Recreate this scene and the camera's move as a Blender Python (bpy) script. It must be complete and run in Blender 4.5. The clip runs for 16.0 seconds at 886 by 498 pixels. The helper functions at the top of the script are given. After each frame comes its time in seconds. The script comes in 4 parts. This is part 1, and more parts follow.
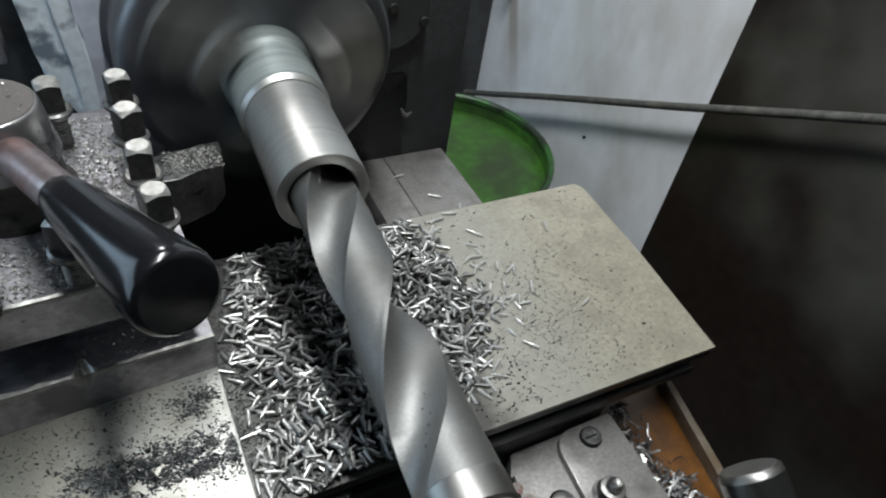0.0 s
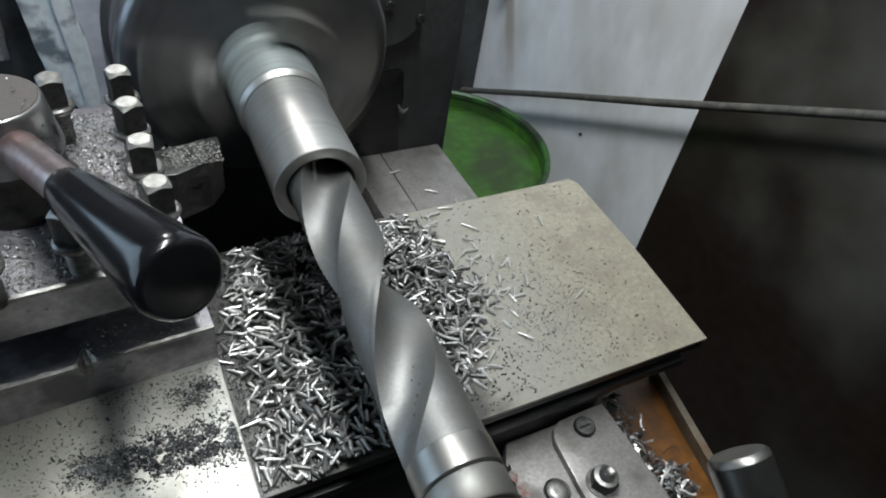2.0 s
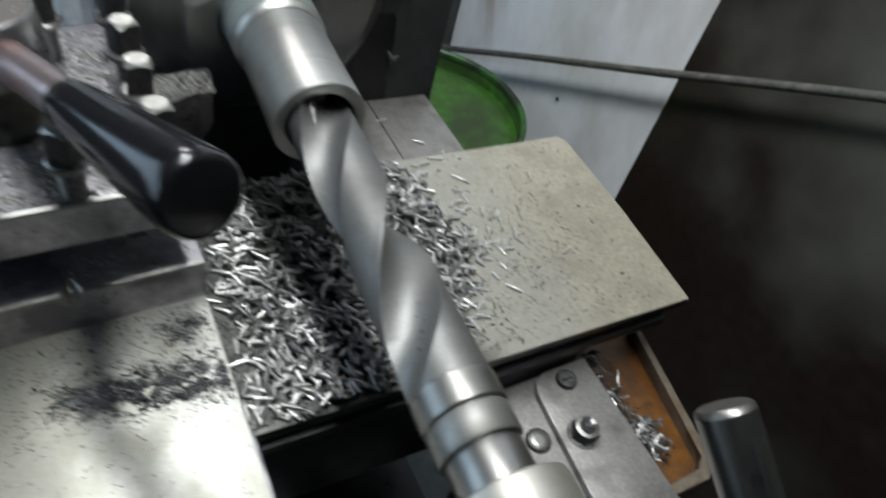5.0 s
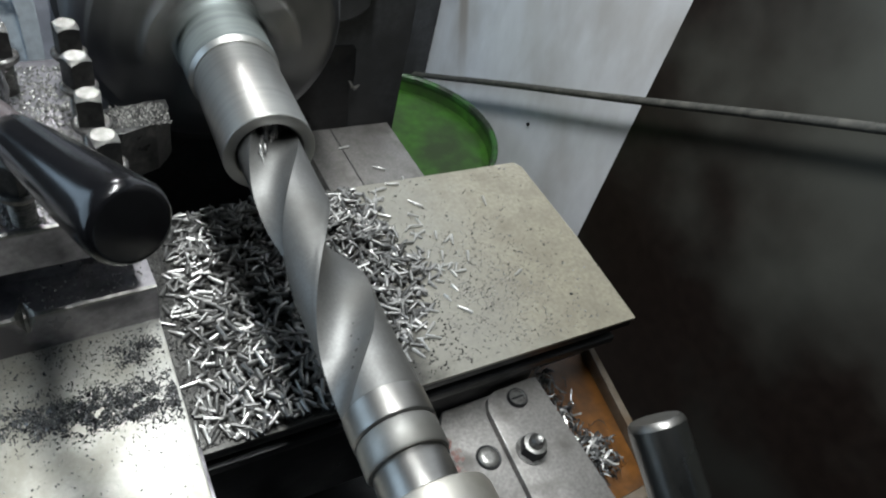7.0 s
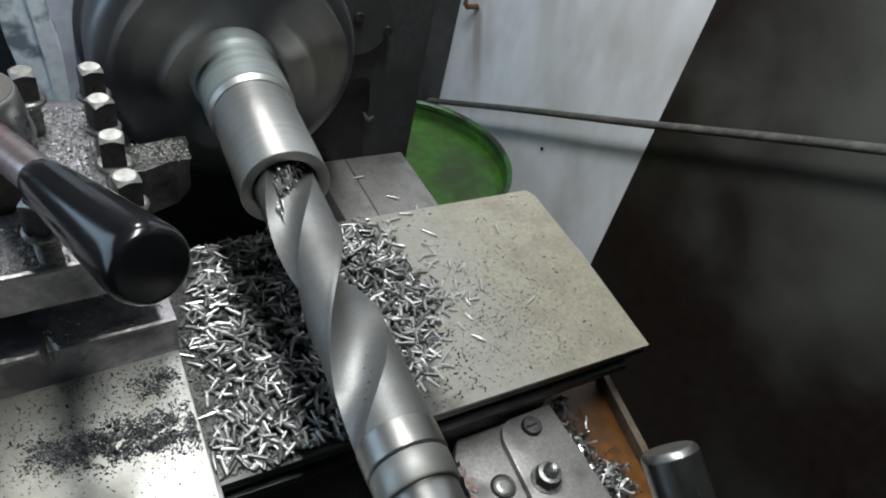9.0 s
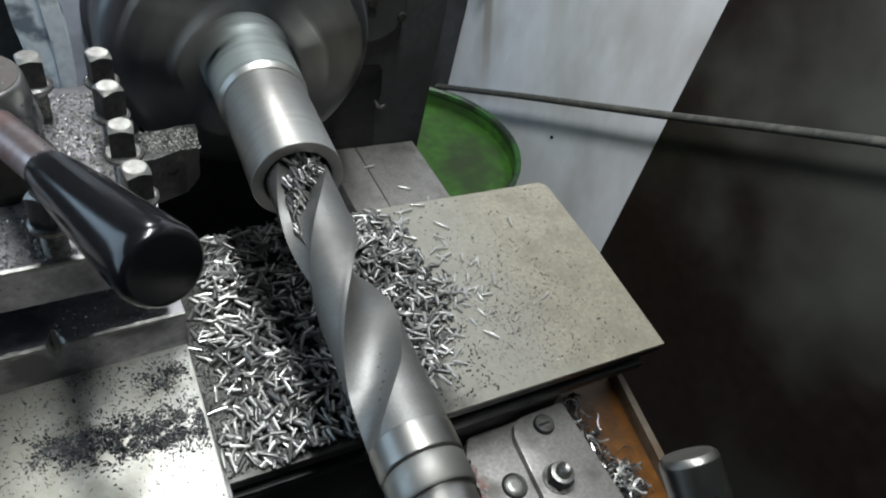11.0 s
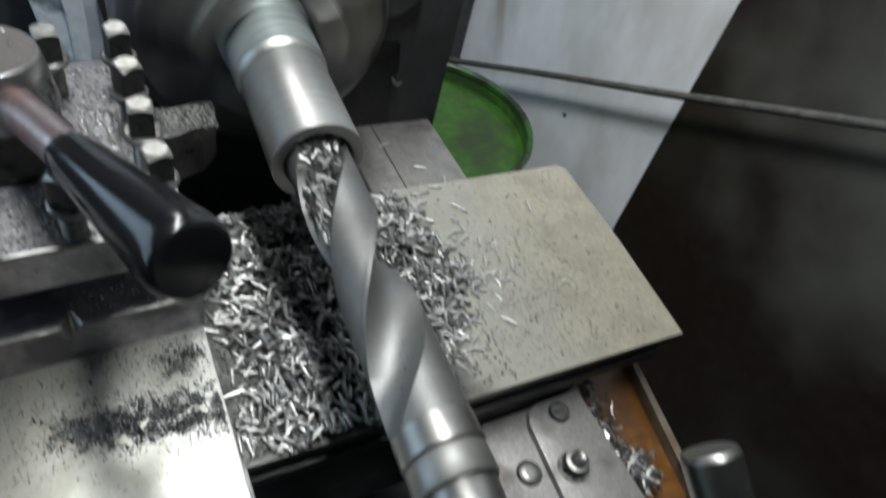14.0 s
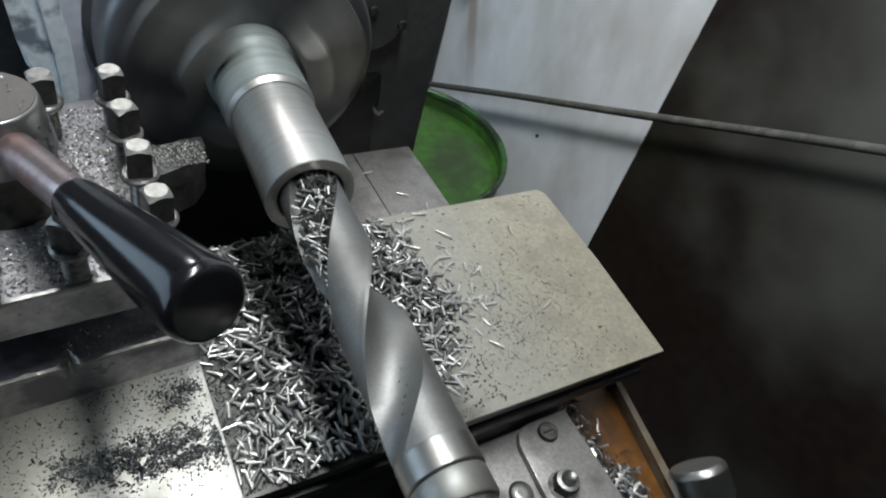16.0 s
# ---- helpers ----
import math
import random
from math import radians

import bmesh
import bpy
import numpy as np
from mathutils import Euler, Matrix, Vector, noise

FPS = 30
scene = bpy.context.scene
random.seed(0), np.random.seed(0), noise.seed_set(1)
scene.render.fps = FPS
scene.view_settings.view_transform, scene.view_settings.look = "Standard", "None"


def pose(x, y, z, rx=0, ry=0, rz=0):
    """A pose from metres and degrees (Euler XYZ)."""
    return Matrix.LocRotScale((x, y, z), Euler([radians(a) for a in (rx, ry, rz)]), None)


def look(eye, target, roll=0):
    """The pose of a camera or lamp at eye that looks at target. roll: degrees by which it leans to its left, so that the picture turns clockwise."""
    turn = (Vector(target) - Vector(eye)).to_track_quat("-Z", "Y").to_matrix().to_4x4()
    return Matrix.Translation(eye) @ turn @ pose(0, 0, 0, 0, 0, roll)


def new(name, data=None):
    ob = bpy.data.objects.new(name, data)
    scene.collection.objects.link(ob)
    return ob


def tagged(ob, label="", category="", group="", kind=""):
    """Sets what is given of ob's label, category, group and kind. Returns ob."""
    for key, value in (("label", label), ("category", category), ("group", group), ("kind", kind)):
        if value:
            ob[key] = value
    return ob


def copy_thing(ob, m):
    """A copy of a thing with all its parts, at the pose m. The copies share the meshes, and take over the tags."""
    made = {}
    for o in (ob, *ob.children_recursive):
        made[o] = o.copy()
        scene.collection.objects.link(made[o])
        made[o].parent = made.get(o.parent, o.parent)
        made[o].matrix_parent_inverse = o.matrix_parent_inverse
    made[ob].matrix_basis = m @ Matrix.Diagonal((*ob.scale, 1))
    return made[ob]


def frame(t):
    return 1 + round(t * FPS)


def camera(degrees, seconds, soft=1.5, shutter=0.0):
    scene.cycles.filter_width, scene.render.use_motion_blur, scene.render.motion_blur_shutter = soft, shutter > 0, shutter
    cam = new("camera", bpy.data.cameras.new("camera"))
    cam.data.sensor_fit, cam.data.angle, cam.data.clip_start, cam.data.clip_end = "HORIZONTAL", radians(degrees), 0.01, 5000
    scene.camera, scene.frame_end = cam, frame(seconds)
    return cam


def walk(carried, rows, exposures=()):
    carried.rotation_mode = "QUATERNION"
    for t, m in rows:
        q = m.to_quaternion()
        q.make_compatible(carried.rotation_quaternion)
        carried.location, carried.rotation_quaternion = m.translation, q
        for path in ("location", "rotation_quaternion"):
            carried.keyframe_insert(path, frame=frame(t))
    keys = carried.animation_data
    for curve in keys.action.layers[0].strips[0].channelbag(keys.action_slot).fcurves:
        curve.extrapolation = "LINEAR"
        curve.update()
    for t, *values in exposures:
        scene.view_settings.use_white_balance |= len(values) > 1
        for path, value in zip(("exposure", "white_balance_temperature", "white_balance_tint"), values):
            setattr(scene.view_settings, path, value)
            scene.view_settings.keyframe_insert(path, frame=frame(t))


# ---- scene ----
cam = camera(66.0, 16.0, 2.0, 1.0)
PATH = [
    (0, (-0.368, -0.176, 0.371), (0.429, 1.052, -0.992), 10.5),
    (0.5, (-0.369, -0.172, 0.371), (0.401, 1.057, -1.006), 9.5),
    (1, (-0.374, -0.171, 0.372), (0.397, 1.062, -1.001), 9.7),
    (1.5, (-0.374, -0.177, 0.373), (0.415, 1.05, -0.995), 10.1),
    (2, (-0.371, -0.184, 0.374), (0.431, 1.038, -0.991), 10.6),
    (2.5, (-0.385, -0.181, 0.373), (0.426, 1.032, -0.994), 11.9),
    (3, (-0.396, -0.176, 0.378), (0.41, 1.045, -0.986), 13.6),
    (3.5, (-0.399, -0.171, 0.372), (0.408, 1.05, -0.99), 14.3),
    (4, (-0.408, -0.172, 0.368), (0.418, 1.02, -1.01), 14.3),
    (4.5, (-0.416, -0.175, 0.366), (0.456, 0.972, -1.022), 15.9),
    (5, (-0.392, -0.179, 0.359), (0.494, 0.919, -1.058), 17.2),
    (5.2, (-0.382, -0.18, 0.356), (0.506, 0.895, -1.078), 17.8),
    (7.3, (-0.378, -0.201, 0.382), (0.561, 0.935, -0.969), 16.9),
    (7.5, (-0.38, -0.201, 0.385), (0.561, 0.939, -0.963), 16.5),
    (8, (-0.375, -0.203, 0.386), (0.565, 0.956, -0.945), 15.5),
    (8.5, (-0.377, -0.203, 0.386), (0.537, 0.984, -0.939), 14.8),
    (11, (-0.378, -0.187, 0.382), (0.508, 0.981, -0.978), 15.9),
    (11.5, (-0.375, -0.193, 0.374), (0.556, 0.925, -0.999), 16.8),
    (12, (-0.385, -0.176, 0.381), (0.539, 0.949, -0.991), 17.4),
    (12.5, (-0.382, -0.184, 0.381), (0.512, 0.988, -0.97), 16.3),
    (13, (-0.39, -0.189, 0.369), (0.515, 0.931, -1.018), 18.0),
    (13.5, (-0.385, -0.196, 0.362), (0.49, 0.877, -1.081), 17.7),
    (14, (-0.383, -0.172, 0.38), (0.481, 0.945, -1.037), 17.5),
    (14.5, (-0.379, -0.16, 0.387), (0.471, 1.004, -1.0), 17.6),
    (15, (-0.373, -0.163, 0.388), (0.48, 1.006, -0.992), 16.7),
    (15.5, (-0.383, -0.166, 0.388), (0.513, 0.989, -0.977), 16.9),
    (16, (-0.397, -0.169, 0.391), (0.547, 0.949, -0.973), 17.8),
]
walk(cam, [(t, look(e, a, r)) for t, e, a, r in PATH])

# ---- light ----
world = bpy.data.worlds.new("workshop_air")
scene.world = world
world.use_nodes = True
world.node_tree.nodes["Background"].inputs["Color"].default_value = (0.75, 0.85, 1.0, 1)
world.node_tree.nodes["Background"].inputs["Strength"].default_value = 0.25
scene.view_settings.exposure = 0.0


def area_lamp(name, eye, target, sx, sy, watts, colour):
    data = bpy.data.lights.new(name, "AREA")
    data.shape, data.size, data.size_y, data.energy, data.color = "RECTANGLE", sx, sy, watts, colour
    ob = new(name, data)
    ob.matrix_world = look(eye, target)
    return ob


area_lamp("tube_lamp_light", (-0.27, 0.25, 1.42), (-0.27, 0.25, 0.0), 0.11, 1.1, 32, (0.935, 0.985, 1.0))
area_lamp("far_lamp_light", (-0.25, 2.3, 1.42), (-0.25, 2.3, 0.0), 0.14, 0.9, 24, (0.96, 0.99, 1.0))
area_lamp("window_light", (-2.12, 0.95, 0.62), (0.3, 0.8, 0.45), 3.1, 1.1, 23, (0.57, 0.79, 1.0))

# ---- materials ----


def material(name, base, rough=0.5, metal=0.0, spread=0.25, grain=120.0, bump=0.15, second=None, mix_scale=18.0, lo=0.45, hi=0.62, rough_var=0.15, stretch=(1, 1, 1), coat=0.0, random_value=0.0, random_piece=0.0):
    """Base colour broken up at two scales, with a second colour in patches, and fine relief."""
    m = bpy.data.materials.new(name)
    m.use_nodes = True
    nt = m.node_tree
    n, l = nt.nodes, nt.links
    b = n["Principled BSDF"]
    co = n.new("ShaderNodeTexCoord")
    mp = n.new("ShaderNodeMapping")
    mp.inputs["Scale"].default_value = stretch
    l.new(co.outputs["Object"], mp.inputs["Vector"])

    def noise_node(scale, detail):
        t = n.new("ShaderNodeTexNoise")
        t.inputs["Scale"].default_value, t.inputs["Detail"].default_value = scale, detail
        l.new(mp.outputs["Vector"], t.inputs["Vector"])
        return t

    fine, broad = noise_node(grain, 6), noise_node(mix_scale, 5)
    ramp = n.new("ShaderNodeValToRGB")
    ramp.color_ramp.elements[0].position, ramp.color_ramp.elements[1].position = 0.3, 0.7
    dark = [c * (1 - spread) for c in base]
    light = [min(1, c * (1 + spread)) for c in base]
    ramp.color_ramp.elements[0].color, ramp.color_ramp.elements[1].color = (*dark, 1), (*light, 1)
    l.new(fine.outputs["Fac"], ramp.inputs["Fac"])
    colour = ramp.outputs["Color"]
    if second:
        r2 = n.new("ShaderNodeValToRGB")
        r2.color_ramp.elements[0].position, r2.color_ramp.elements[1].position = lo, hi
        l.new(broad.outputs["Fac"], r2.inputs["Fac"])
        mx = n.new("ShaderNodeMix")
        mx.data_type = "RGBA"
        l.new(r2.outputs["Color"], mx.inputs[0])
        l.new(colour, mx.inputs[6])
        mx.inputs[7].default_value = (*second, 1)
        colour = mx.outputs[2]
    if random_value or random_piece:
        geo = n.new("ShaderNodeNewGeometry" if random_value else "ShaderNodeObjectInfo")
        mr = n.new("ShaderNodeMapRange")
        mr.inputs[3].default_value, mr.inputs[4].default_value = 1 - random_value - random_piece, 1 + random_value + random_piece
        l.new(geo.outputs["Random Per Island" if random_value else "Random"], mr.inputs[0])
        hs = n.new("ShaderNodeHueSaturation")
        l.new(mr.outputs[0], hs.inputs["Value"])
        l.new(colour, hs.inputs["Color"])
        colour = hs.outputs["Color"]
    l.new(colour, b.inputs["Base Color"])
    rr = n.new("ShaderNodeMapRange")
    rr.inputs[1].default_value, rr.inputs[2].default_value = 0.3, 0.7
    rr.inputs[3].default_value, rr.inputs[4].default_value = max(0.04, rough - rough_var), min(1, rough + rough_var)
    l.new(broad.outputs["Fac"], rr.inputs[0])
    l.new(rr.outputs[0], b.inputs["Roughness"])
    b.inputs["Metallic"].default_value = metal
    b.inputs["Coat Weight"].default_value = coat
    if bump:
        bp = n.new("ShaderNodeBump")
        bp.inputs["Strength"].default_value, bp.inputs["Distance"].default_value = bump, 0.001
        l.new(fine.outputs["Fac"], bp.inputs["Height"])
        l.new(bp.outputs["Normal"], b.inputs["Normal"])
    return m


DRILL = material("drill_steel", (0.205, 0.203, 0.197), 0.58, 0.92, 0.1, 700, 0.08, (0.15, 0.147, 0.138), 38, 0.4, 0.75, 0.06)


def grime_and_shade(m, x_from, x_to, amount, colour):
    """Dried oil and dirt on one side of a surface, with a ragged edge; can also carry painted shade."""
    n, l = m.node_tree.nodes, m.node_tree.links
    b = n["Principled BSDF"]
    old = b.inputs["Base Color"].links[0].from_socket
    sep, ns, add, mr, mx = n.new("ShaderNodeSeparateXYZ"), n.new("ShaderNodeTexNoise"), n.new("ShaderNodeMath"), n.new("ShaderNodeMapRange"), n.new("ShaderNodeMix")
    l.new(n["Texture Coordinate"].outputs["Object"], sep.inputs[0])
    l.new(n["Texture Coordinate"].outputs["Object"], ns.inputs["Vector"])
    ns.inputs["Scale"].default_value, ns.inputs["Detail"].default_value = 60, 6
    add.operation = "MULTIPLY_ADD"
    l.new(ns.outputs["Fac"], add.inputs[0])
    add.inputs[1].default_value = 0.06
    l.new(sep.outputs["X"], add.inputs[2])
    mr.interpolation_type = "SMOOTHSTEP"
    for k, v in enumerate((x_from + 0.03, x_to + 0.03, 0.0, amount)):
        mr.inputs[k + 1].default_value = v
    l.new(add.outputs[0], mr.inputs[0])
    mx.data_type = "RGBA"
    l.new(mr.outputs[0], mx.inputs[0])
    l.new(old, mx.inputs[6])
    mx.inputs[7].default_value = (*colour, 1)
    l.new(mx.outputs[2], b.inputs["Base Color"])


SHANK = material("shank_steel", (0.33, 0.32, 0.305), 0.37, 1.0, 0.04, 160, 0.015, (0.24, 0.23, 0.215), 14, 0.4, 0.8, 0.05, stretch=(1, 3, 1))
RING = material("dull_ring_steel", (0.25, 0.245, 0.232), 0.52, 0.9, 0.08, 260, 0.03, (0.19, 0.185, 0.17), 24)
QUILL = material("quill_steel", (0.5, 0.475, 0.43), 0.42, 0.9, 0.06, 200, 0.03, (0.4, 0.375, 0.32), 30, 0.5, 0.8, 0.08)
BARSTEEL = material("bar_steel", (0.24, 0.238, 0.23), 0.29, 1.0, 0.08, 300, 0.04, (0.18, 0.178, 0.172), 26, rough_var=0.06)
CAPFACE = material("dull_cap_face", (0.062, 0.052, 0.047), 0.6, 0.2, 0.2, 300, 0.15, (0.07, 0.062, 0.056), 60)
POLISHED = material("cap_polish", (0.27, 0.27, 0.275), 0.33, 0.9, 0.12, 240, 0.05, (0.3, 0.29, 0.28), 40)
INK = material("engraved_mark", (0.045, 0.043, 0.04), 0.7, 0.0, 0.1, 200, 0.0)
TURNED = material("turned_steel", (0.54, 0.533, 0.505), 0.42, 1.0, 0.05, 90, 0.035, (0.45, 0.445, 0.425), 9, 0.4, 0.8, 0.04, stretch=(1, 30, 1))
SCALE = material("rough_turned_steel", (0.34, 0.37, 0.36), 0.5, 0.75, 0.08, 60, 0.05, (0.22, 0.25, 0.24), 18, 0.45, 0.7, stretch=(1, 8, 1), rough_var=0.06)
CHUCK = material("chuck_steel", (0.17, 0.17, 0.18), 0.38, 0.85, 0.15, 90, 0.05, (0.11, 0.115, 0.12), 14)
JAW = material("jaw_steel", (0.38, 0.37, 0.35), 0.38, 0.9, 0.12, 90, 0.05, (0.15, 0.147, 0.14), 30)
DARK_STEEL = material("dark_bolt_steel", (0.04, 0.039, 0.038), 0.38, 0.4, 0.3, 420, 0.2, (0.09, 0.085, 0.08), 110, 0.52, 0.68)
WORN_LIT = material("worn_lit_steel", (0.29, 0.282, 0.266), 0.46, 0.85, 0.2, 500, 0.2, (0.24, 0.235, 0.22), 160)
POST = material("tool_post_steel", (0.34, 0.322, 0.34), 0.38, 0.6, 0.2, 260, 0.12, (0.13, 0.122, 0.13), 30)
BOLT = material("bolt_steel", (0.24, 0.235, 0.225), 0.42, 0.9, 0.25, 420, 0.2, (0.1, 0.095, 0.09), 90)
PLATE = material("oiled_cast_iron", (0.38, 0.347, 0.27), 0.47, 0.35, 0.18, 260, 0.15, (0.25, 0.226, 0.178), 30, 0.42, 0.78, 0.13)
grime_and_shade(PLATE, -0.04, -0.14, 0.55, (0.3, 0.298, 0.28))
# Near black under the heap: the shade between chips painted over the oil.
grime_and_shade(PLATE, -0.16, -0.2, 0.9, (0.045, 0.043, 0.04))
SLIDE = material("ground_slide_steel", (0.56, 0.55, 0.51), 0.42, 0.6, 0.12, 420, 0.08, (0.33, 0.315, 0.26), 19, 0.46, 0.72, 0.08)
grime_and_shade(SLIDE, -0.37, -0.435, 0.75, (0.2, 0.187, 0.145))
# Black iron; on slide front, saddle and bed it also paints shade.
BLACKENED = material("black_iron_and_shade", (0.012, 0.012, 0.013), 0.4, 0.2, 0.4, 150, 0.2)
SADDLE = material("saddle_iron", (0.235, 0.222, 0.21), 0.5, 0.5, 0.2, 380, 0.2, (0.14, 0.13, 0.12), 45, 0.5, 0.7)
GRIP = material("black_plastic", (0.006, 0.006, 0.007), 0.16, 0.0, 0.2, 300, 0.02, coat=0.0, rough_var=0.05)
LEVER = material("lever_steel", (0.3, 0.25, 0.25), 0.35, 0.8, 0.2, 220, 0.1, (0.2, 0.12, 0.11), 40)
CAP = material("cap_steel", (0.045, 0.042, 0.04), 0.42, 0.8, 0.2, 300, 0.15, (0.12, 0.11, 0.1), 50)
BLUE = material("chipped_blue_paint", (0.8, 0.86, 0.9), 0.45, 0.0, 0.1, 200, 0.2, (0.2, 0.24, 0.28), 34, 0.56, 0.66)
LAVENDER = material("lilac_grey_paint", (0.62, 0.63, 0.7), 0.45, 0.0, 0.1, 120, 0.2, (0.4, 0.41, 0.46), 25, 0.5, 0.7)
GREY = material("dark_grey_paint", (0.05, 0.051, 0.053), 0.5, 0.0, 0.25, 160, 0.2, (0.035, 0.035, 0.036), 20)
GREEN = material("green_drum_paint", (0.036, 0.112, 0.014), 0.5, 0.0, 0.3, 60, 0.2, (0.022, 0.042, 0.011), 11, 0.4, 0.66)
RIMGREEN = material("worn_green_rim", (0.03, 0.042, 0.027), 0.45, 0.2, 0.4, 90, 0.2, (0.04, 0.13, 0.03), 25, 0.45, 0.6)
WALL = material("stained_white_wall", (0.8, 0.81, 0.84), 0.65, 0.0, 0.04, 30, 0.25, (0.5, 0.475, 0.45), 7, 0.48, 0.85, stretch=(1, 1, 0.6))


def add_streak(m, y0, z0, half, colour):
    """A run-down rust streak below a point of the wall, uneven and fading downwards."""
    n, l = m.node_tree.nodes, m.node_tree.links
    b = n["Principled BSDF"]
    old = b.inputs["Base Color"].links[0].from_socket
    sep = n.new("ShaderNodeSeparateXYZ")
    l.new(n["Texture Coordinate"].outputs["Object"], sep.inputs[0])

    def mth(op, a, c):
        k = n.new("ShaderNodeMath")
        k.operation, k.use_clamp = op, op == "MULTIPLY"
        for i, v in enumerate((a, c)):
            if isinstance(v, float):
                k.inputs[i].default_value = v
            else:
                l.new(v, k.inputs[i])
        return k.outputs[0]

    def ramp(v, a, c):
        k = n.new("ShaderNodeMapRange")
        k.interpolation_type = "SMOOTHSTEP"
        k.inputs[1].default_value, k.inputs[2].default_value = a, c
        l.new(v, k.inputs[0])
        return k.outputs[0]

    slant = mth("MULTIPLY_ADD", sep.outputs["Z"], -0.4)
    slant.node.inputs[2].default_value = -y0 + 0.4 * z0
    across = mth("ABSOLUTE", mth("ADD", sep.outputs["Y"], slant), 0.0)
    mask = mth("MULTIPLY", ramp(across, half * 1.5, half * 0.4), ramp(sep.outputs["Z"], z0 - 0.26, z0 - 0.02))
    mask = mth("MULTIPLY", mask, ramp(sep.outputs["Z"], z0 + 0.012, z0 - 0.01))
    mask = mth("MULTIPLY", mask, 0.75)
    mx = n.new("ShaderNodeMix")
    mx.data_type = "RGBA"
    l.new(mask, mx.inputs[0])
    l.new(old, mx.inputs[6])
    mx.inputs[7].default_value = (*colour, 1)
    l.new(mx.outputs[2], b.inputs["Base Color"])


add_streak(WALL, 1.068, -0.235, 0.02, (0.33, 0.27, 0.22))
add_streak(WALL, 0.86, -0.05, 0.035, (0.62, 0.6, 0.57))
BROWN = material("dark_brown_sheet", (0.0175, 0.0118, 0.0098), 0.44, 0.0, 0.25, 50, 0.1, (0.032, 0.033, 0.029), 3.2, 0.45, 0.7, 0.1)
BROWN.node_tree.nodes["Principled BSDF"].inputs["Specular IOR Level"].default_value = 0.45


def scuffs_and_sheen(m, y_edge, z_edge, soft, amount, colour):
    """A rubbed, paler area south of y_edge and above z_edge, with a ragged border. Its tone also paints the sheet's
    sheen.
    """
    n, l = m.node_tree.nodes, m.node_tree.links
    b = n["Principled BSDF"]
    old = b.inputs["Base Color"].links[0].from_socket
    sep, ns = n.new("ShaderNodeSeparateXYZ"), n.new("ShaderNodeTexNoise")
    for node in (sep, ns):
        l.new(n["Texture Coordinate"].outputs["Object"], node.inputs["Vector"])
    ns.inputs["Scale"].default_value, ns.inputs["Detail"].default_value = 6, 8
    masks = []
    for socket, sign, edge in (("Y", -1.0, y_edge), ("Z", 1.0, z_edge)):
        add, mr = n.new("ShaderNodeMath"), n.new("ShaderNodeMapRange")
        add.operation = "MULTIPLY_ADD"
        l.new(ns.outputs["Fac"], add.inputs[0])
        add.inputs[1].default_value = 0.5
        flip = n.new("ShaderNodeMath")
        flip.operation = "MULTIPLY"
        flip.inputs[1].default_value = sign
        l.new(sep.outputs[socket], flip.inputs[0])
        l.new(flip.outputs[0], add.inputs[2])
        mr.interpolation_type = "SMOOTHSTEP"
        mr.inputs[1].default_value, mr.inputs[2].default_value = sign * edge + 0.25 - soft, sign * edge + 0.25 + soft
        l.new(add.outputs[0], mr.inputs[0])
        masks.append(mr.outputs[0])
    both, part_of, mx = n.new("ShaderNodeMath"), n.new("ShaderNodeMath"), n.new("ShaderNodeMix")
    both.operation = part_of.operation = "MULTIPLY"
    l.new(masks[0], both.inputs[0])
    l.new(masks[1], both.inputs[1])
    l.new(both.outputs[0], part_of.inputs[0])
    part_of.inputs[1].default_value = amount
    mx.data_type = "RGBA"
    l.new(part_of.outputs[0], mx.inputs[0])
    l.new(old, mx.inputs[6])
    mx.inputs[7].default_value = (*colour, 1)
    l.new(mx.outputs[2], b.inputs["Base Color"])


# Paler upper south part: scuffs, with the sheet's soft sheen put into colour.
scuffs_and_sheen(BROWN, 0.34, -0.17, 0.2, 0.85, (0.105, 0.104, 0.09))
ROD = material("grimy_cable", (0.075, 0.073, 0.065), 0.7, 0.0, 0.3, 200, 0.3, (0.12, 0.115, 0.1), 40, 0.5, 0.62)
OIL = material("rusty_oil_tray", (0.125, 0.05, 0.011), 0.42, 0.0, 0.35, 90, 0.2, (0.045, 0.021, 0.009), 30, 0.5, 0.7)
RIM = material("tray_rim", (0.15, 0.12, 0.09), 0.55, 0.2, 0.3, 200, 0.2, (0.11, 0.075, 0.045), 50)
CHIP = material("bright_steel_chip", (0.3, 0.295, 0.286), 0.45, 0.9, 0.15, 500, 0.05, random_value=0.5)
TOPCHIP = material("single_steel_chip", (0.3, 0.295, 0.286), 0.45, 0.9, 0.15, 500, 0.05, random_piece=0.5)
SWARF = material("steel_swarf", (0.6, 0.59, 0.565), 0.34, 0.55, 0.15, 500, 0.05, random_value=0.35)
GRAIN = material("dark_steel_grit", (0.13, 0.13, 0.13), 0.45, 0.8, 0.3, 500, 0.05, random_value=0.6)
SHADE_GRIT = material("gap_shade_grit", (0.035, 0.034, 0.033), 0.6, 0.3, 0.3, 500, 0.05, random_value=0.5)
DULLGRIT = material("dull_steel_grit", (0.31, 0.3, 0.285), 0.45, 0.8, 0.3, 500, 0.05, random_value=0.7)
SPARK = material("bright_steel_grit", (0.3, 0.294, 0.276), 0.5, 0.7, 0.3, 500, 0.05, random_value=0.6)
# Unseen walls, near black to hold back bounced light.
SHOPWALL = material("dark_unseen_wall", (0.045, 0.045, 0.045), 0.8, 0.0, 0.1, 20, 0.2, (0.035, 0.035, 0.032), 2)
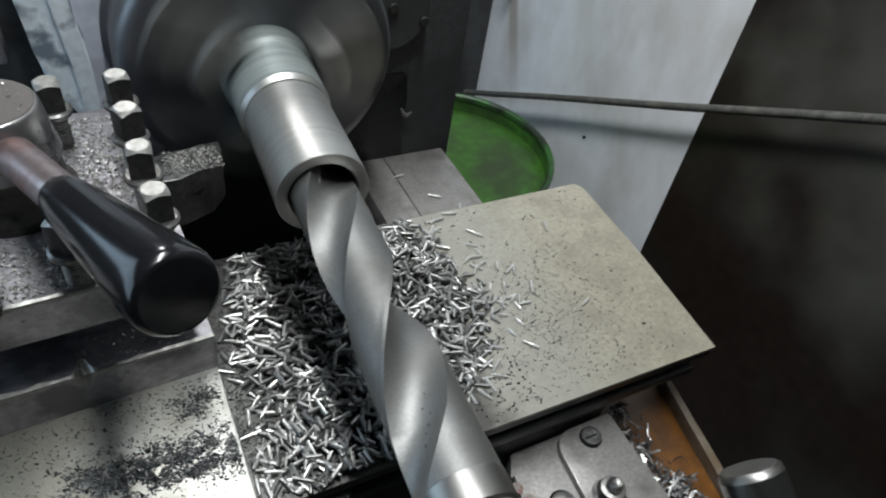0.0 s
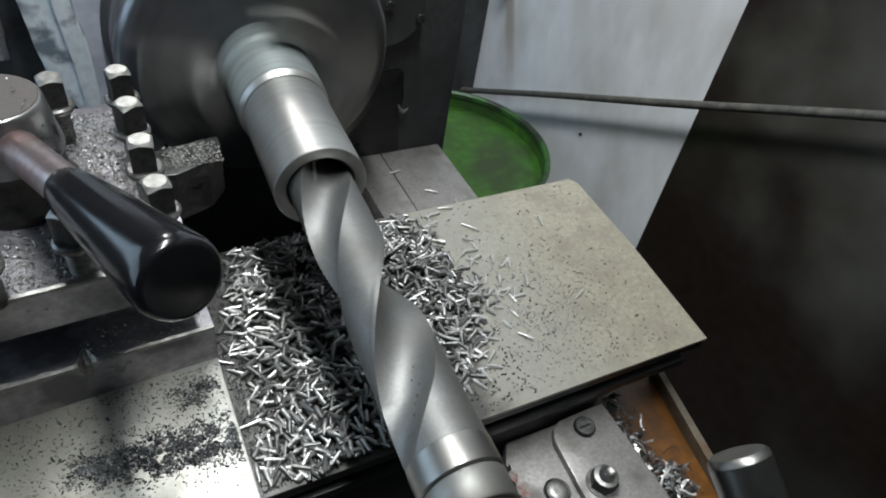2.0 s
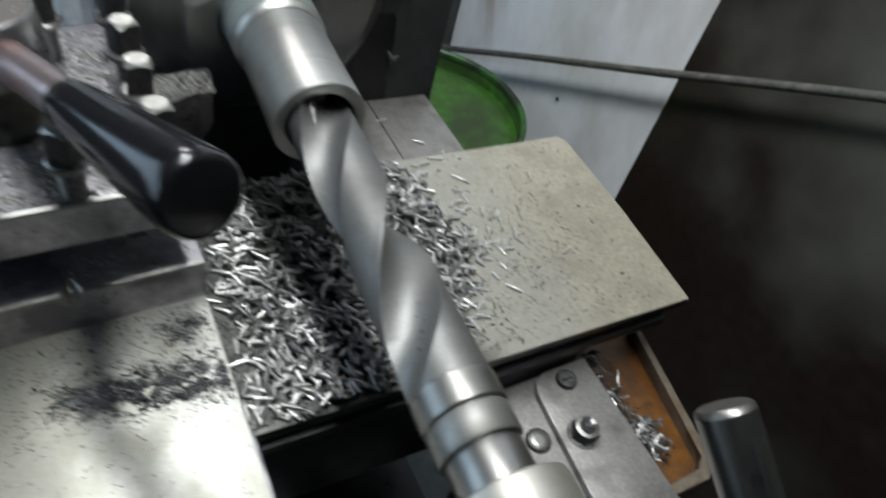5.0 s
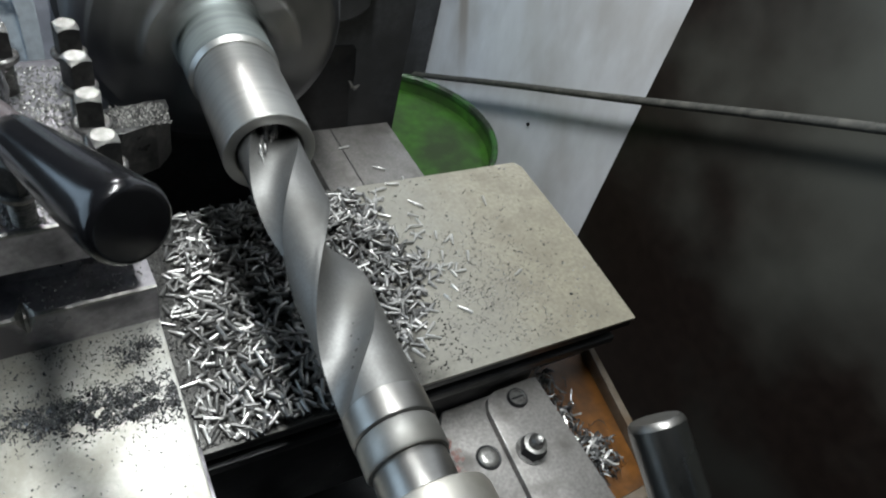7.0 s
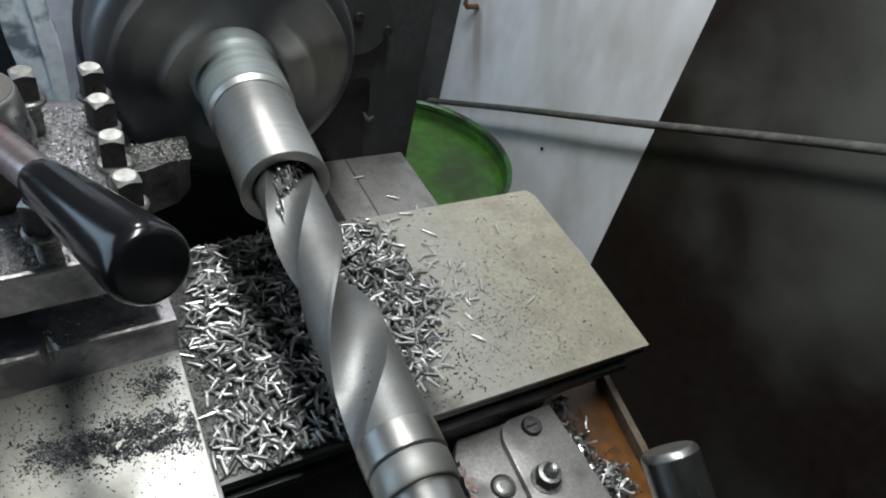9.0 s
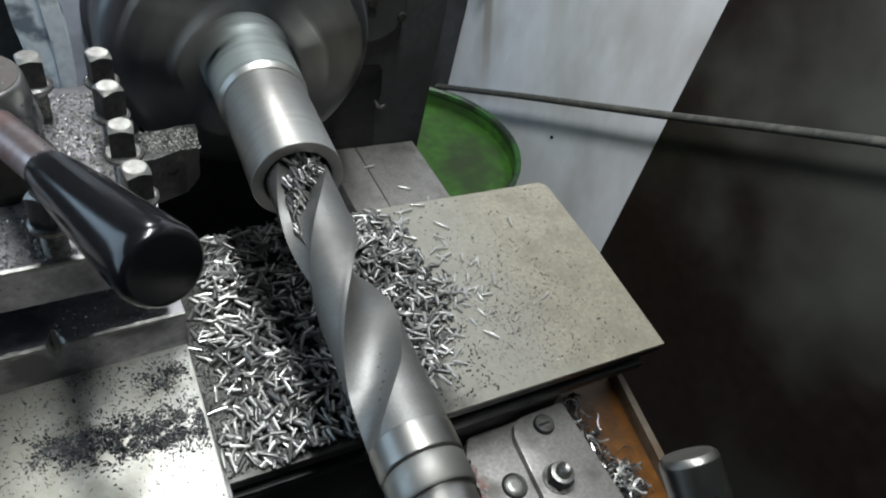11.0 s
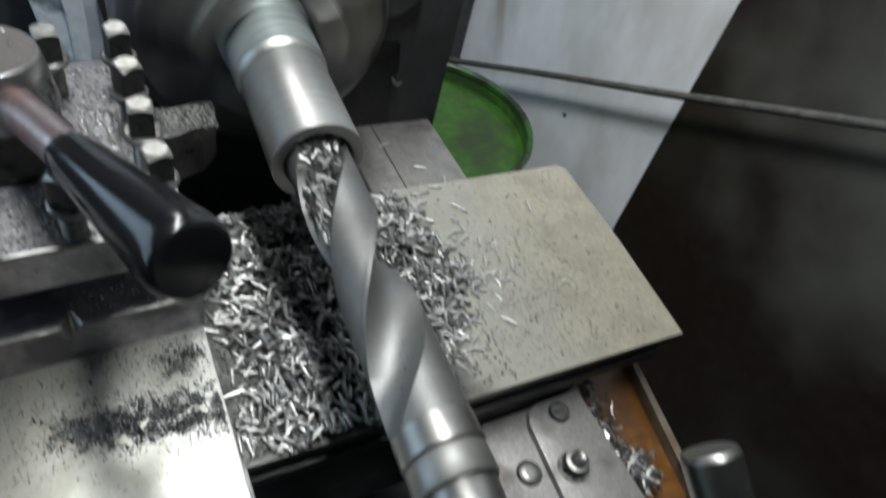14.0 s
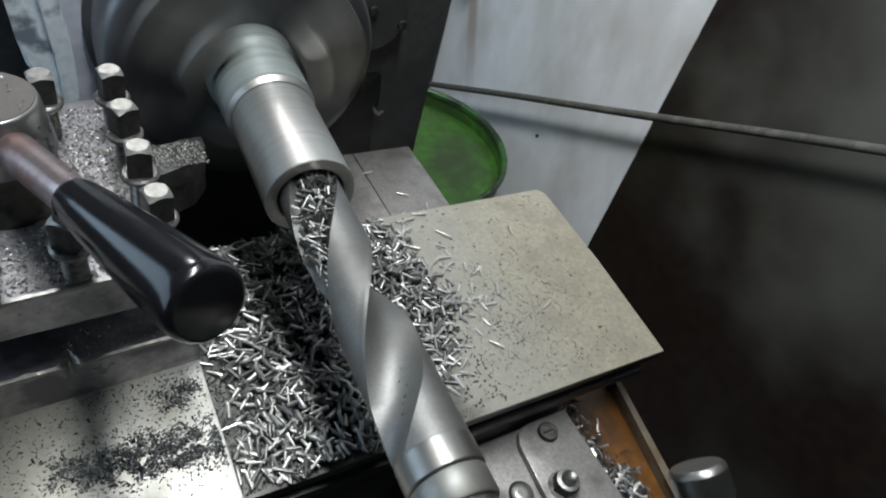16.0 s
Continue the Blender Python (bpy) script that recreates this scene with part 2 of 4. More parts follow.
RUST = material("rusty_iron", (0.2, 0.09, 0.04), 0.8, 0.3, 0.3, 200, 0.4, (0.1, 0.05, 0.03), 60)
OLDPAINT = material("old_red_paint", (0.17, 0.085, 0.072), 0.6, 0.0, 0.4, 500, 0.4, (0.2, 0.185, 0.17), 260, 0.42, 0.55)
# Unseen floor and ceiling, toned down to cut bounced light.
CONCRETE = material("dark_concrete", (0.06, 0.057, 0.054), 0.7, 0.0, 0.2, 30, 0.3, (0.04, 0.037, 0.034), 3)
CEIL = material("workshop_ceiling", (0.15, 0.15, 0.147), 0.8, 0.0, 0.05, 20, 0.1)
BEDPAINT = material("machine_paint", (0.2, 0.24, 0.26), 0.5, 0.0, 0.2, 80, 0.2)

# ---- mesh helpers ----


def finish(bm, name, mat, smooth=True):
    bmesh.ops.recalc_face_normals(bm, faces=bm.faces)
    me = bpy.data.meshes.new(name)
    bm.to_mesh(me)
    bm.free()
    me.materials.append(mat)
    if smooth:
        me.polygons.foreach_set("use_smooth", [True] * len(me.polygons))
        me.set_sharp_from_angle(angle=radians(38))
    return me


def part(name, bm, mat, parent=None, label="", m=None):
    ob = new(name, finish(bm, name, mat))
    if parent:
        ob.parent = parent
    if m is not None:
        ob.matrix_basis = m
    return tagged(ob, label)


def thing(name, m, label, category, group="", kind=""):
    ob = new(name)
    ob.empty_display_size = 0.02
    ob.matrix_basis = m
    return tagged(ob, label, category, group, kind)


def box(x0, x1, y0, y1, z0, z1, bevel=0.0, seg=2):
    bm = bmesh.new()
    bmesh.ops.create_cube(bm, size=1)
    for v in bm.verts:
        v.co = ((x0 + x1) / 2 + v.co.x * (x1 - x0), (y0 + y1) / 2 + v.co.y * (y1 - y0), (z0 + z1) / 2 + v.co.z * (z1 - z0))
    if bevel:
        bmesh.ops.bevel(bm, geom=bm.edges[:], offset=bevel, segments=seg, affect="EDGES", profile=0.6)
    return bm


def revolve(profile, axis="Z", seg=48, arc=2 * math.pi):
    """A turned body from (radius, height) pairs round an axis."""
    bm = bmesh.new()
    rings = []
    for r, h in profile:
        ring = []
        for i in range(seg):
            a = arc * i / seg
            c, s = r * math.cos(a), r * math.sin(a)
            ring.append(bm.verts.new((c, s, h) if axis == "Z" else (c, h, s)))
        rings.append(ring)
    for p, q in zip(rings, rings[1:]):
        for i in range(seg):
            bm.faces.new((p[i], p[(i + 1) % seg], q[(i + 1) % seg], q[i]))
    if profile[0][0] > 1e-6 and profile[0] != profile[-1]:
        bm.faces.new(rings[0])
        bm.faces.new(rings[-1])
    return bm


def prism(points, y0, y1, bevel=0.0):
    """An outline in x and z, drawn out along y."""
    bm = bmesh.new()
    a = [bm.verts.new((x, y0, z)) for x, z in points]
    b = [bm.verts.new((x, y1, z)) for x, z in points]
    bm.faces.new(a)
    bm.faces.new(b)
    for i in range(len(a)):
        j = (i + 1) % len(a)
        bm.faces.new((a[i], a[j], b[j], b[i]))
    if bevel:
        bmesh.ops.bevel(bm, geom=bm.edges[:], offset=bevel, segments=2, affect="EDGES", profile=0.6)
    return bm


def slab(points, z0, z1, bevel=0.0):
    """An outline in x and y, with a thickness in z."""
    bm = prism([(x, y) for x, y in points], z0, z1, bevel)
    for v in bm.verts:
        v.co = (v.co.x, v.co.z, v.co.y)
    return bm


def tube_along(points, radii, seg=12):
    bm = bmesh.new()
    rings = []
    for i, p in enumerate(points):
        d = Vector(points[min(i + 1, len(points) - 1)]) - Vector(points[max(i - 1, 0)])
        q = d.to_track_quat("Z", "Y")
        rings.append([bm.verts.new(Vector(p) + q @ Vector((radii[i] * math.cos(2 * math.pi * k / seg), radii[i] * math.sin(2 * math.pi * k / seg), 0))) for k in range(seg)])
    for a, b in zip(rings, rings[1:]):
        for k in range(seg):
            bm.faces.new((a[k], a[(k + 1) % seg], b[(k + 1) % seg], b[k]))
    bm.faces.new(rings[0])
    bm.faces.new(rings[-1])
    return bm


def mesh_of(name, verts, faces, mat, smooth=True):
    me = bpy.data.meshes.new(name)
    me.from_pydata([tuple(v) for v in verts], [], faces)
    me.materials.append(mat)
    if smooth:
        me.polygons.foreach_set("use_smooth", [True] * len(me.polygons))
        me.set_sharp_from_angle(angle=radians(50))
    return me


rng = random.Random(7)

# spindle axis: a point over the front edge of the cross slide, and its heading
AXIS = Matrix.Translation((-0.2683, 0, 0.111)) @ pose(0, 0, 0, 0, 0, -math.degrees(math.atan(0.0375)))

# ---- room ----
FLOOR_Z, CEIL_Z = -0.95, 1.9
WX = 0.5


def room_piece(name, bm, mat, label, category):
    return tagged(part(name, bm, mat), label, category, "", "structure")


def joined(*pieces):
    out = bmesh.new()
    for bm in pieces:
        me = bpy.data.meshes.new("piece")
        bm.to_mesh(me)
        bm.free()
        out.from_mesh(me)
        bpy.data.meshes.remove(me)
    return out


room_piece("floor", box(-2.3, WX + 0.1, -2.1, 3.1, FLOOR_Z - 0.1, FLOOR_Z), CONCRETE, "unseen dark concrete workshop floor", "floor")
room_piece("ceiling", box(-2.3, WX + 0.1, -2.1, 3.1, CEIL_Z, CEIL_Z + 0.1), CEIL, "plain dull grey workshop ceiling", "ceiling")
room_piece("wall_east", box(WX, WX + 0.1, -2.1, 3.1, FLOOR_Z, CEIL_Z), WALL, "white painted wall with rusty streaks and grime", "wall")
room_piece("wall_south", box(-2.2, WX, -2.1, -2.0, FLOOR_Z, CEIL_Z), SHOPWALL, "unseen dark wall closing the workshop", "wall")
room_piece("wall_north", box(-2.2, WX, 3.0, 3.1, FLOOR_Z, CEIL_Z), SHOPWALL, "unseen dark wall closing the workshop", "wall")
room_piece("wall_west", joined(box(-2.3, -2.2, -2.1, -0.65, FLOOR_Z, CEIL_Z), box(-2.3, -2.2, 2.55, 3.1, FLOOR_Z, CEIL_Z), box(-2.3, -2.2, -0.65, 2.55, FLOOR_Z, 0.05), box(-2.3, -2.2, -0.65, 2.55, 1.2, CEIL_Z)), SHOPWALL, "unseen dark wall closing the workshop, with a window opening", "wall")
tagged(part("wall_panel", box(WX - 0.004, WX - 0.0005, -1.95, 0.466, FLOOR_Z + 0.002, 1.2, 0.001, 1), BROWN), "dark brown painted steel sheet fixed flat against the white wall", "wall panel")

rod_pts = [(0.465, 1.5 - 0.05 * i, -0.139 - 0.551 * (1.057 - 0.05 * i) + 0.0008 * math.sin(i * 0.55)) for i in range(46)]
tagged(part("wall_rod", tube_along(rod_pts, [0.0068] * 46, 12), ROD), "thin grimy grey rod slanting along the wall", "rod")
nail = part("wall_nail", revolve([(0.0, 0.0), (0.003, 0.0), (0.004, 0.001), (0.0035, 0.004), (0.0, 0.006)], "Z", 12), BLACKENED, None, "", pose(WX - 0.0005, 0.711, -0.380, 0, -90, 0))
tagged(nail, "small dark nail head in the white wall", "nail")
hook = part("wall_hook", tube_along([(WX - 0.002, 1.068, -0.235), (WX - 0.03, 1.068, -0.235), (WX - 0.036, 1.068, -0.228), (WX - 0.036, 1.068, -0.2)], [0.006] * 4, 10), RUST)
tagged(hook, "rusty iron hook driven into the wall", "hook")
# Added dark box, filling the dark wedge at the wall's far end.
tagged(part("switch_cabinet", box(0.24, WX - 0.001, 1.14, 1.7, FLOOR_Z + 0.001, 0.4, 0.006), GREY), "added tall dark box filling a dark wedge beside the wall", "cabinet")


def strip_light(x, y):
    t = thing("ceiling_light", pose(x, y, 1.43), "hanging strip light over the workshop floor", "ceiling light", "strip lights")
    part("housing", box(-0.11, 0.11, -0.58, 0.58, 0.004, 0.05, 0.006), CEIL, t)
    part("cable", tube_along([(0, 0, 0.05), (0, 0, 0.2), (0, 0, 0.468)], [0.004] * 3, 8), GREY, t)
    return t


copy_thing(strip_light(-0.27, 0.25), pose(-0.25, 2.3, 1.43))


# ---- lathe ----
lathe = thing("lathe", pose(-0.25, 0.2, FLOOR_Z), "old metal lathe with grey painted headstock and worn cast-iron bed", "lathe")
LM = lathe.matrix_basis.inverted()


def on(parent_m, name, bm, mat, parent, label=""):
    return part(name, bm, mat, parent, label, parent_m)


on(LM, "bed_stand", box(-0.46, -0.04, -1.2, 0.95, FLOOR_Z + 0.001, -0.32, 0.01), BEDPAINT, lathe, "grey-blue painted stand")
on(LM, "rear_way", box(-0.162, -0.062, 0.205, 0.335, -0.32, -0.04, 0.002), SADDLE, lathe, "worn grey iron bed way with stray chips")
on(LM, "way_groove", box(-0.1285, -0.1275, 0.2065, 0.334, -0.0402, -0.0396), BLACKENED, lathe, "thin dark groove along the way")
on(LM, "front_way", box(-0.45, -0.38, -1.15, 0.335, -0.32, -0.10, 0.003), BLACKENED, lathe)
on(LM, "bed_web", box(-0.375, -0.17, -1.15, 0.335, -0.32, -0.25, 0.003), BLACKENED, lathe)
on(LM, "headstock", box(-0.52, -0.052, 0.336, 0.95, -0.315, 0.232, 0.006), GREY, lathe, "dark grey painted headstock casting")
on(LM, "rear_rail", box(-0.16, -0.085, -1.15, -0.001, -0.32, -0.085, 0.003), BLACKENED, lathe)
guard_pts = [(-0.412, 0.225), (-0.38, 0.225), (-0.3745, 0.16), (-0.373, 0.137), (-0.371, 0.126), (-0.37, 0.11), (-0.37, 0.088), (-0.371, 0.063), (-0.372, 0.03), (-0.381, 0.03), (-0.383, 0.063), (-0.386, 0.075), (-0.391, 0.089), (-0.399, 0.101), (-0.402, 0.122), (-0.403, 0.137)]
rib_pts = [(-0.39, 0.22), (-0.381, 0.22), (-0.375, 0.16), (-0.3735, 0.137), (-0.3705, 0.11), (-0.3705, 0.088), (-0.3715, 0.063), (-0.3725, 0.035), (-0.38, 0.035), (-0.381, 0.063), (-0.381, 0.088), (-0.3815, 0.11), (-0.384, 0.137), (-0.386, 0.16)]
on(LM, "gap_block", box(-0.205, -0.1625, 0.262, 0.3355, -0.3, -0.05, 0.008, 3), SADDLE, lathe, "rounded grey casting beside the way")
on(LM, "boss_cover", revolve([(0.0, -0.0105), (0.0325, -0.0105), (0.034, -0.009), (0.034, 0.0), (0.0, 0.0)], "Y", 56), GREY, lathe, "round dark grey bearing cover").matrix_basis = LM @ Matrix.Translation((-0.134, 0.3362, 0.117))
# Added black plate: paints the shaded area of the headstock beside the chuck.
on(LM, "oil_pocket", prism([(-0.2, 0.054), (-0.114, 0.054), (-0.1105, 0.05), (-0.108, 0.022), (-0.113, 0.003), (-0.107, -0.042), (-0.109, -0.049), (-0.2, -0.049)], 0.334, 0.3362, 0.0006), BLACKENED, lathe, "thin black plate painting the dark beside the chuck")
# Small bright shape added for a white highlight on the headstock.
on(LM, "catch", tube_along([(-0.114, 0.333, 0.016), (-0.112, 0.331, 0.011), (-0.108, 0.3305, 0.009), (-0.103, 0.332, 0.011)], [0.0012, 0.0022, 0.002, 0.0008], 10), WORN_LIT, lathe, "small bright piece standing in for a white highlight")
for bx, bz in ((-0.105, 0.108), (-0.135, 0.122)):
    head = on(LM, "cover_screw", revolve([(0.0, 0.0), (0.004, 0.0), (0.0045, 0.001), (0.004, 0.003), (0.0, 0.0034)], "Z", 16), DARK_STEEL, lathe)
    head.matrix_basis = LM @ pose(bx, 0.3255, bz, 90, 0, 0)
on(LM, "gap_cover", box(-0.3865, -0.33, 0.3315, 0.3358, -0.02, 0.228, 0.002), LAVENDER, lathe, "grey-lilac painted cover")
on(LM, "guard_bracket", box(-0.405, -0.384, 0.3142, 0.3358, 0.19, 0.22, 0.002), BLUE, lathe)
on(LM, "guard_rib", prism(rib_pts, 0.296, 0.2998, 0.0015), BLUE, lathe, "raised pale blue rib")
on(LM, "guard_arm", prism(guard_pts, 0.3, 0.314, 0.003), BLUE, lathe, "chipped pale blue painted casting")

lever = thing("feed_lever", pose(-0.44, 0.325, 0.12), "black plastic feed lever on the headstock front", "lever")
VM = lever.matrix_basis.inverted()
on(VM, "lever_grip", tube_along([(-0.53, 0.325, 0.121), (-0.5, 0.325, 0.12), (-0.43, 0.325, 0.12), (-0.427, 0.325, 0.12)], [0.009, 0.0095, 0.008, 0.006], 24), GRIP, lever)
on(VM, "hub", box(-0.4265, -0.4255 + 0.006, 0.315, 0.336, 0.108, 0.132, 0.002), POST, lever)
on(LM, "apron_ledge", box(-0.6, -0.43, 0.25, 0.335, -0.1, 0.066, 0.004), BEDPAINT, lathe)

# ---- saddle and cross slide ----
saddle = thing("saddle", pose(-0.2, 0.05, -0.12), "oily cast-iron lathe saddle with bolted wiper plate", "saddle")
SM = saddle.matrix_basis.inverted()
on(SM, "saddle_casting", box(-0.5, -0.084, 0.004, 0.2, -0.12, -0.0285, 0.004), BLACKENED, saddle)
on(SM, "wing", slab([(-0.185, -0.2), (-0.079, -0.2), (-0.079, 0.0), (-0.1, 0.003), (-0.165, 0.003), (-0.174, -0.012), (-0.172, -0.03), (-0.18, -0.05), (-0.185, -0.08)], -0.12, -0.052, 0.003), SADDLE, saddle, "worn grey iron wing")
on(SM, "wiper_plate", slab([(-0.15, -0.2), (-0.082, -0.2), (-0.082, 0.002), (-0.122, 0.001), (-0.130, -0.003), (-0.1345, -0.012)], -0.052, -0.045, 0.0015), SADDLE, saddle, "bolted flat cover plate")


def slotted_screw(x, y, z, r):
    s = on(SM, "screw", revolve([(0.0, 0.0015), (r * 0.75, 0.0015), (r * 0.8, 0.0022), (r, 0.0022), (r, -0.002), (0, -0.002)], "Z", 24), BOLT, saddle, "slotted screw")
    s.matrix_basis = SM @ Matrix.Translation((x, y, z))
    on(Matrix.Identity(4), "recess", revolve([(r * 0.98, 0.0023), (r * 1.12, 0.0025), (r * 1.2, 0.0015), (r * 1.2, -0.001), (r * 0.98, -0.001), (r * 0.98, 0.0023)], "Z", 28), BLACKENED, s, "dark oily ring")
    on(Matrix.Identity(4), "slot", box(-r * 0.8, r * 0.8, -0.0007, 0.0007, 0.0012, 0.0019), BLACKENED, s)
    return s


slotted_screw(-0.108, -0.011, -0.0445, 0.0068)
dome = on(SM, "screw", revolve([(0.0, 0.0022), (0.003, 0.0024), (0.0066, 0.0018), (0.0078, 0.0006), (0.0078, -0.002), (0, -0.002)], "Z", 24), WORN_LIT, saddle, "bright round-headed screw")
dome.matrix_basis = SM @ Matrix.Translation((-0.1505, -0.043, -0.0515))
on(Matrix.Identity(4), "recess", revolve([(0.0079, 0.0006), (0.0092, 0.0008), (0.0096, 0.0), (0.0096, -0.001), (0.0079, -0.001), (0.0079, 0.0006)], "Z", 28), BLACKENED, dome, "dark oily ring")
for fx, fy, fr in ((-0.1735, -0.022, 0.0045), (-0.1715, -0.034, 0.0065), (-0.1745, -0.043, 0.005)):
    edge = [(fx + fr * (0.7 + 0.5 * noise.noise((fx * 900, fy * 900, a))) * math.cos(a * 0.6283), fy + 1.5 * fr * (0.7 + 0.5 * noise.noise((fy * 900, fx * 900, a))) * math.sin(a * 0.6283)) for a in range(10)]
    on(SM, "paint_remnant", slab(edge, -0.0522, -0.0513), OLDPAINT, saddle, "flaking reddish paint remnant")
washer = on(SM, "washer", revolve([(0.004, 0.0), (0.0118, 0.0), (0.0118, 0.0012), (0.004, 0.0012)], "Z", 28), BOLT, saddle)
washer.matrix_basis = SM @ Matrix.Translation((-0.121, -0.052, -0.0452))
nut = on(SM, "nut", revolve([(0.0098, -0.001), (0.0098, 0.0075), (0.009, 0.0085), (0.004, 0.0085)], "Z", 6), BLACKENED, saddle, "black hexagon nut")
nut.matrix_basis = SM @ Matrix.Translation((-0.121, -0.052, -0.044))
on(Matrix.Identity(4), "nut_face", revolve([(0.0, 0.0086), (0.0084, 0.0086), (0.0086, 0.0089), (0.0078, 0.0094), (0.0, 0.0094)], "Z", 32), WORN_LIT, nut, "bright worn top face")
on(Matrix.Identity(4), "stud", revolve([(0.0055, 0.008), (0.0055, 0.0135), (0.004, 0.0155), (0.002, 0.0142), (0.0, 0.0142)], "Z", 20), BOLT, nut, "bright stud end")

cross = thing("cross_slide", pose(-0.2, 0.1, 0), "long flat cast-iron cross slide with a thin oil film", "cross slide")
CM = cross.matrix_basis.inverted()
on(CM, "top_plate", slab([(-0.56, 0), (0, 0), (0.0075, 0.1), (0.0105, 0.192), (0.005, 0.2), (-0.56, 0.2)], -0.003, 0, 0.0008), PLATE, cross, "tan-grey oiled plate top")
# Near black below the top plate: the unlit front face put into colour.
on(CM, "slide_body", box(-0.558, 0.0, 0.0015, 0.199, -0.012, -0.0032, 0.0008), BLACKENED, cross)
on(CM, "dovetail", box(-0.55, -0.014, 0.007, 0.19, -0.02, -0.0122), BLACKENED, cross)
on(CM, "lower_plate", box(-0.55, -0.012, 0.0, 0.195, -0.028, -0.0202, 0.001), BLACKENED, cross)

# ---- compound slide and tool post ----
compound = thing("compound_slide", pose(-0.41, 0.05, 0), "bright ground steel compound slide sprinkled with dark grit", "compound slide")
KM = compound.matrix_basis.inverted()
on(KM, "slide_plate", box(-0.482, -0.340, -0.2, 0.235, 0.0005, 0.018, 0.0012), SLIDE, compound, "ground plate, grimy and darker on its left side")

on(KM, "gib_strip", box(-0.3398, -0.3375, -0.16, 0.0, 0.002, 0.011, 0.0006), POST, compound, "dark adjusting strip along the edge")
post = thing("tool_post", pose(-0.42, 0.155, 0.018), "four-way steel tool post covered in fine chips", "tool post")
PM = post.matrix_basis.inverted()


def dented_block(x0, x1, y0, y1, z0, z1, dents):
    """A block whose front top edge is worn and knocked in places."""
    bm = bmesh.new()
    rings, n = [], 90
    for i in range(n + 1):
        x = x0 + (x1 - x0) * i / n
        b = 0.0021 + 0.0008 * noise.noise((x * 120, 0, 0)) + sum(d * math.exp(-((x - c) / w) ** 2) for c, w, d in dents)
        rings.append([bm.verts.new((x, *p)) for p in ((y1, z0), (y0, z0), (y0 + 0.0003, z1 - b * 1.2), (y0 + b * 0.35, z1 - b * 0.4), (y0 + b * 1.1, z1), (y1, z1))])
    for p, q in zip(rings, rings[1:]):
        for k in range(6):
            f = bm.faces.new((p[k], p[(k + 1) % 6], q[(k + 1) % 6], q[k]))
            # Bevel faces take the brighter steel, painting the edge's highlight over its wear.
            f.material_index = 1 if k in (2, 3) else 0
    bm.faces.new(rings[0])
    bm.faces.new(rings[-1])
    return bm


POST_TURN = 3.3


def turned(x, y):
    """The post stands a little askew: a turn about one of its front corners."""
    return PM @ Matrix.Translation((x, y, 0)) @ pose(0, 0, 0, 0, 0, POST_TURN) @ Matrix.Translation((-x, -y, 0))


def post_front(x, y, corner_x, corner_y):
    """How far a place lies behind the askew front and inside the askew side of a block."""
    k = math.tan(radians(POST_TURN))
    return min(y - corner_y - (x - corner_x) * k, corner_x - (y - corner_y) * k - x)


base_block = on(turned(-0.3395, 0.0908), "base_block", dented_block(-0.505, -0.3395, 0.0908, 0.238, 0.0182, 0.0475, [(-0.4085, 0.0034, 0.0095), (-0.452, 0.009, 0.0016), (-0.478, 0.006, 0.001), (-0.43, 0.004, 0.0006)]), POST, post, "dented dark steel lower block")
base_block.data.materials.append(WORN_LIT)
on(PM, "core", box(-0.475, -0.378, 0.115, 0.2, 0.0475, 0.089), POST, post)
top_block = on(turned(-0.344, 0.086), "top_block", dented_block(-0.505, -0.344, 0.086, 0.238, 0.088, 0.114, [(-0.37, 0.004, 0.0012), (-0.46, 0.006, 0.0015)]), POST, post, "thick dark steel top block")
top_block.data.materials.append(WORN_LIT)
for block in (base_block, top_block):
    block.data.polygons.foreach_set("use_smooth", [False] * len(block.data.polygons))

CAPM = PM @ Matrix.Translation((-0.4195, 0.160, 0.114))
on(CAPM, "cap_skirt", revolve([(0.0, 0.0), (0.0305, 0.0), (0.031, 0.002), (0.031, 0.006), (0.0285, 0.009), (0.027, 0.0115), (0.0262, 0.0283), (0.0, 0.0283)], "Z", 64), CAP, post, "dark skirt with a flange")
on(CAPM, "cap_top", revolve([(0.0, 0.0284), (0.0275, 0.0284), (0.0279, 0.03), (0.0241, 0.0555), (0.0234, 0.0575), (0.0226, 0.0584), (0.022, 0.0586), (0.0, 0.0586)], "Z", 64), POLISHED, post, "polished conical clamp cap")
on(CAPM, "cap_face", revolve([(0.0, 0.0587), (0.0222, 0.0587), (0.0218, 0.0591), (0.0, 0.0592)], "Z", 56), CAPFACE, post, "dull brown top face")
h0, h1 = Vector((-0.413, 0.143, 0.1555)), Vector((-0.3597, -0.0163, 0.2013))
hd = (h1 - h0)
shaft = on(PM, "lever_shaft", tube_along([h0 + hd * f for f in (0, 0.1, 0.5)], [0.0098, 0.0095, 0.0088], 24), LEVER, post, "bare steel lever with a brownish sheen")
grip_f = [0.415, 0.42, 0.435, 0.52, 0.7, 0.85, 0.93, 0.97, 0.985, 0.995, 1.001, 1.0035, 1.004]
grip_r = [0.0086, 0.0099, 0.0105, 0.0117, 0.0137, 0.0152, 0.0159, 0.0161, 0.0158, 0.0151, 0.0142, 0.0133, 0.0128]
on(PM, "grip", tube_along([h0 + hd * f for f in grip_f], grip_r, 40), GRIP, post, "glossy black plastic grip")


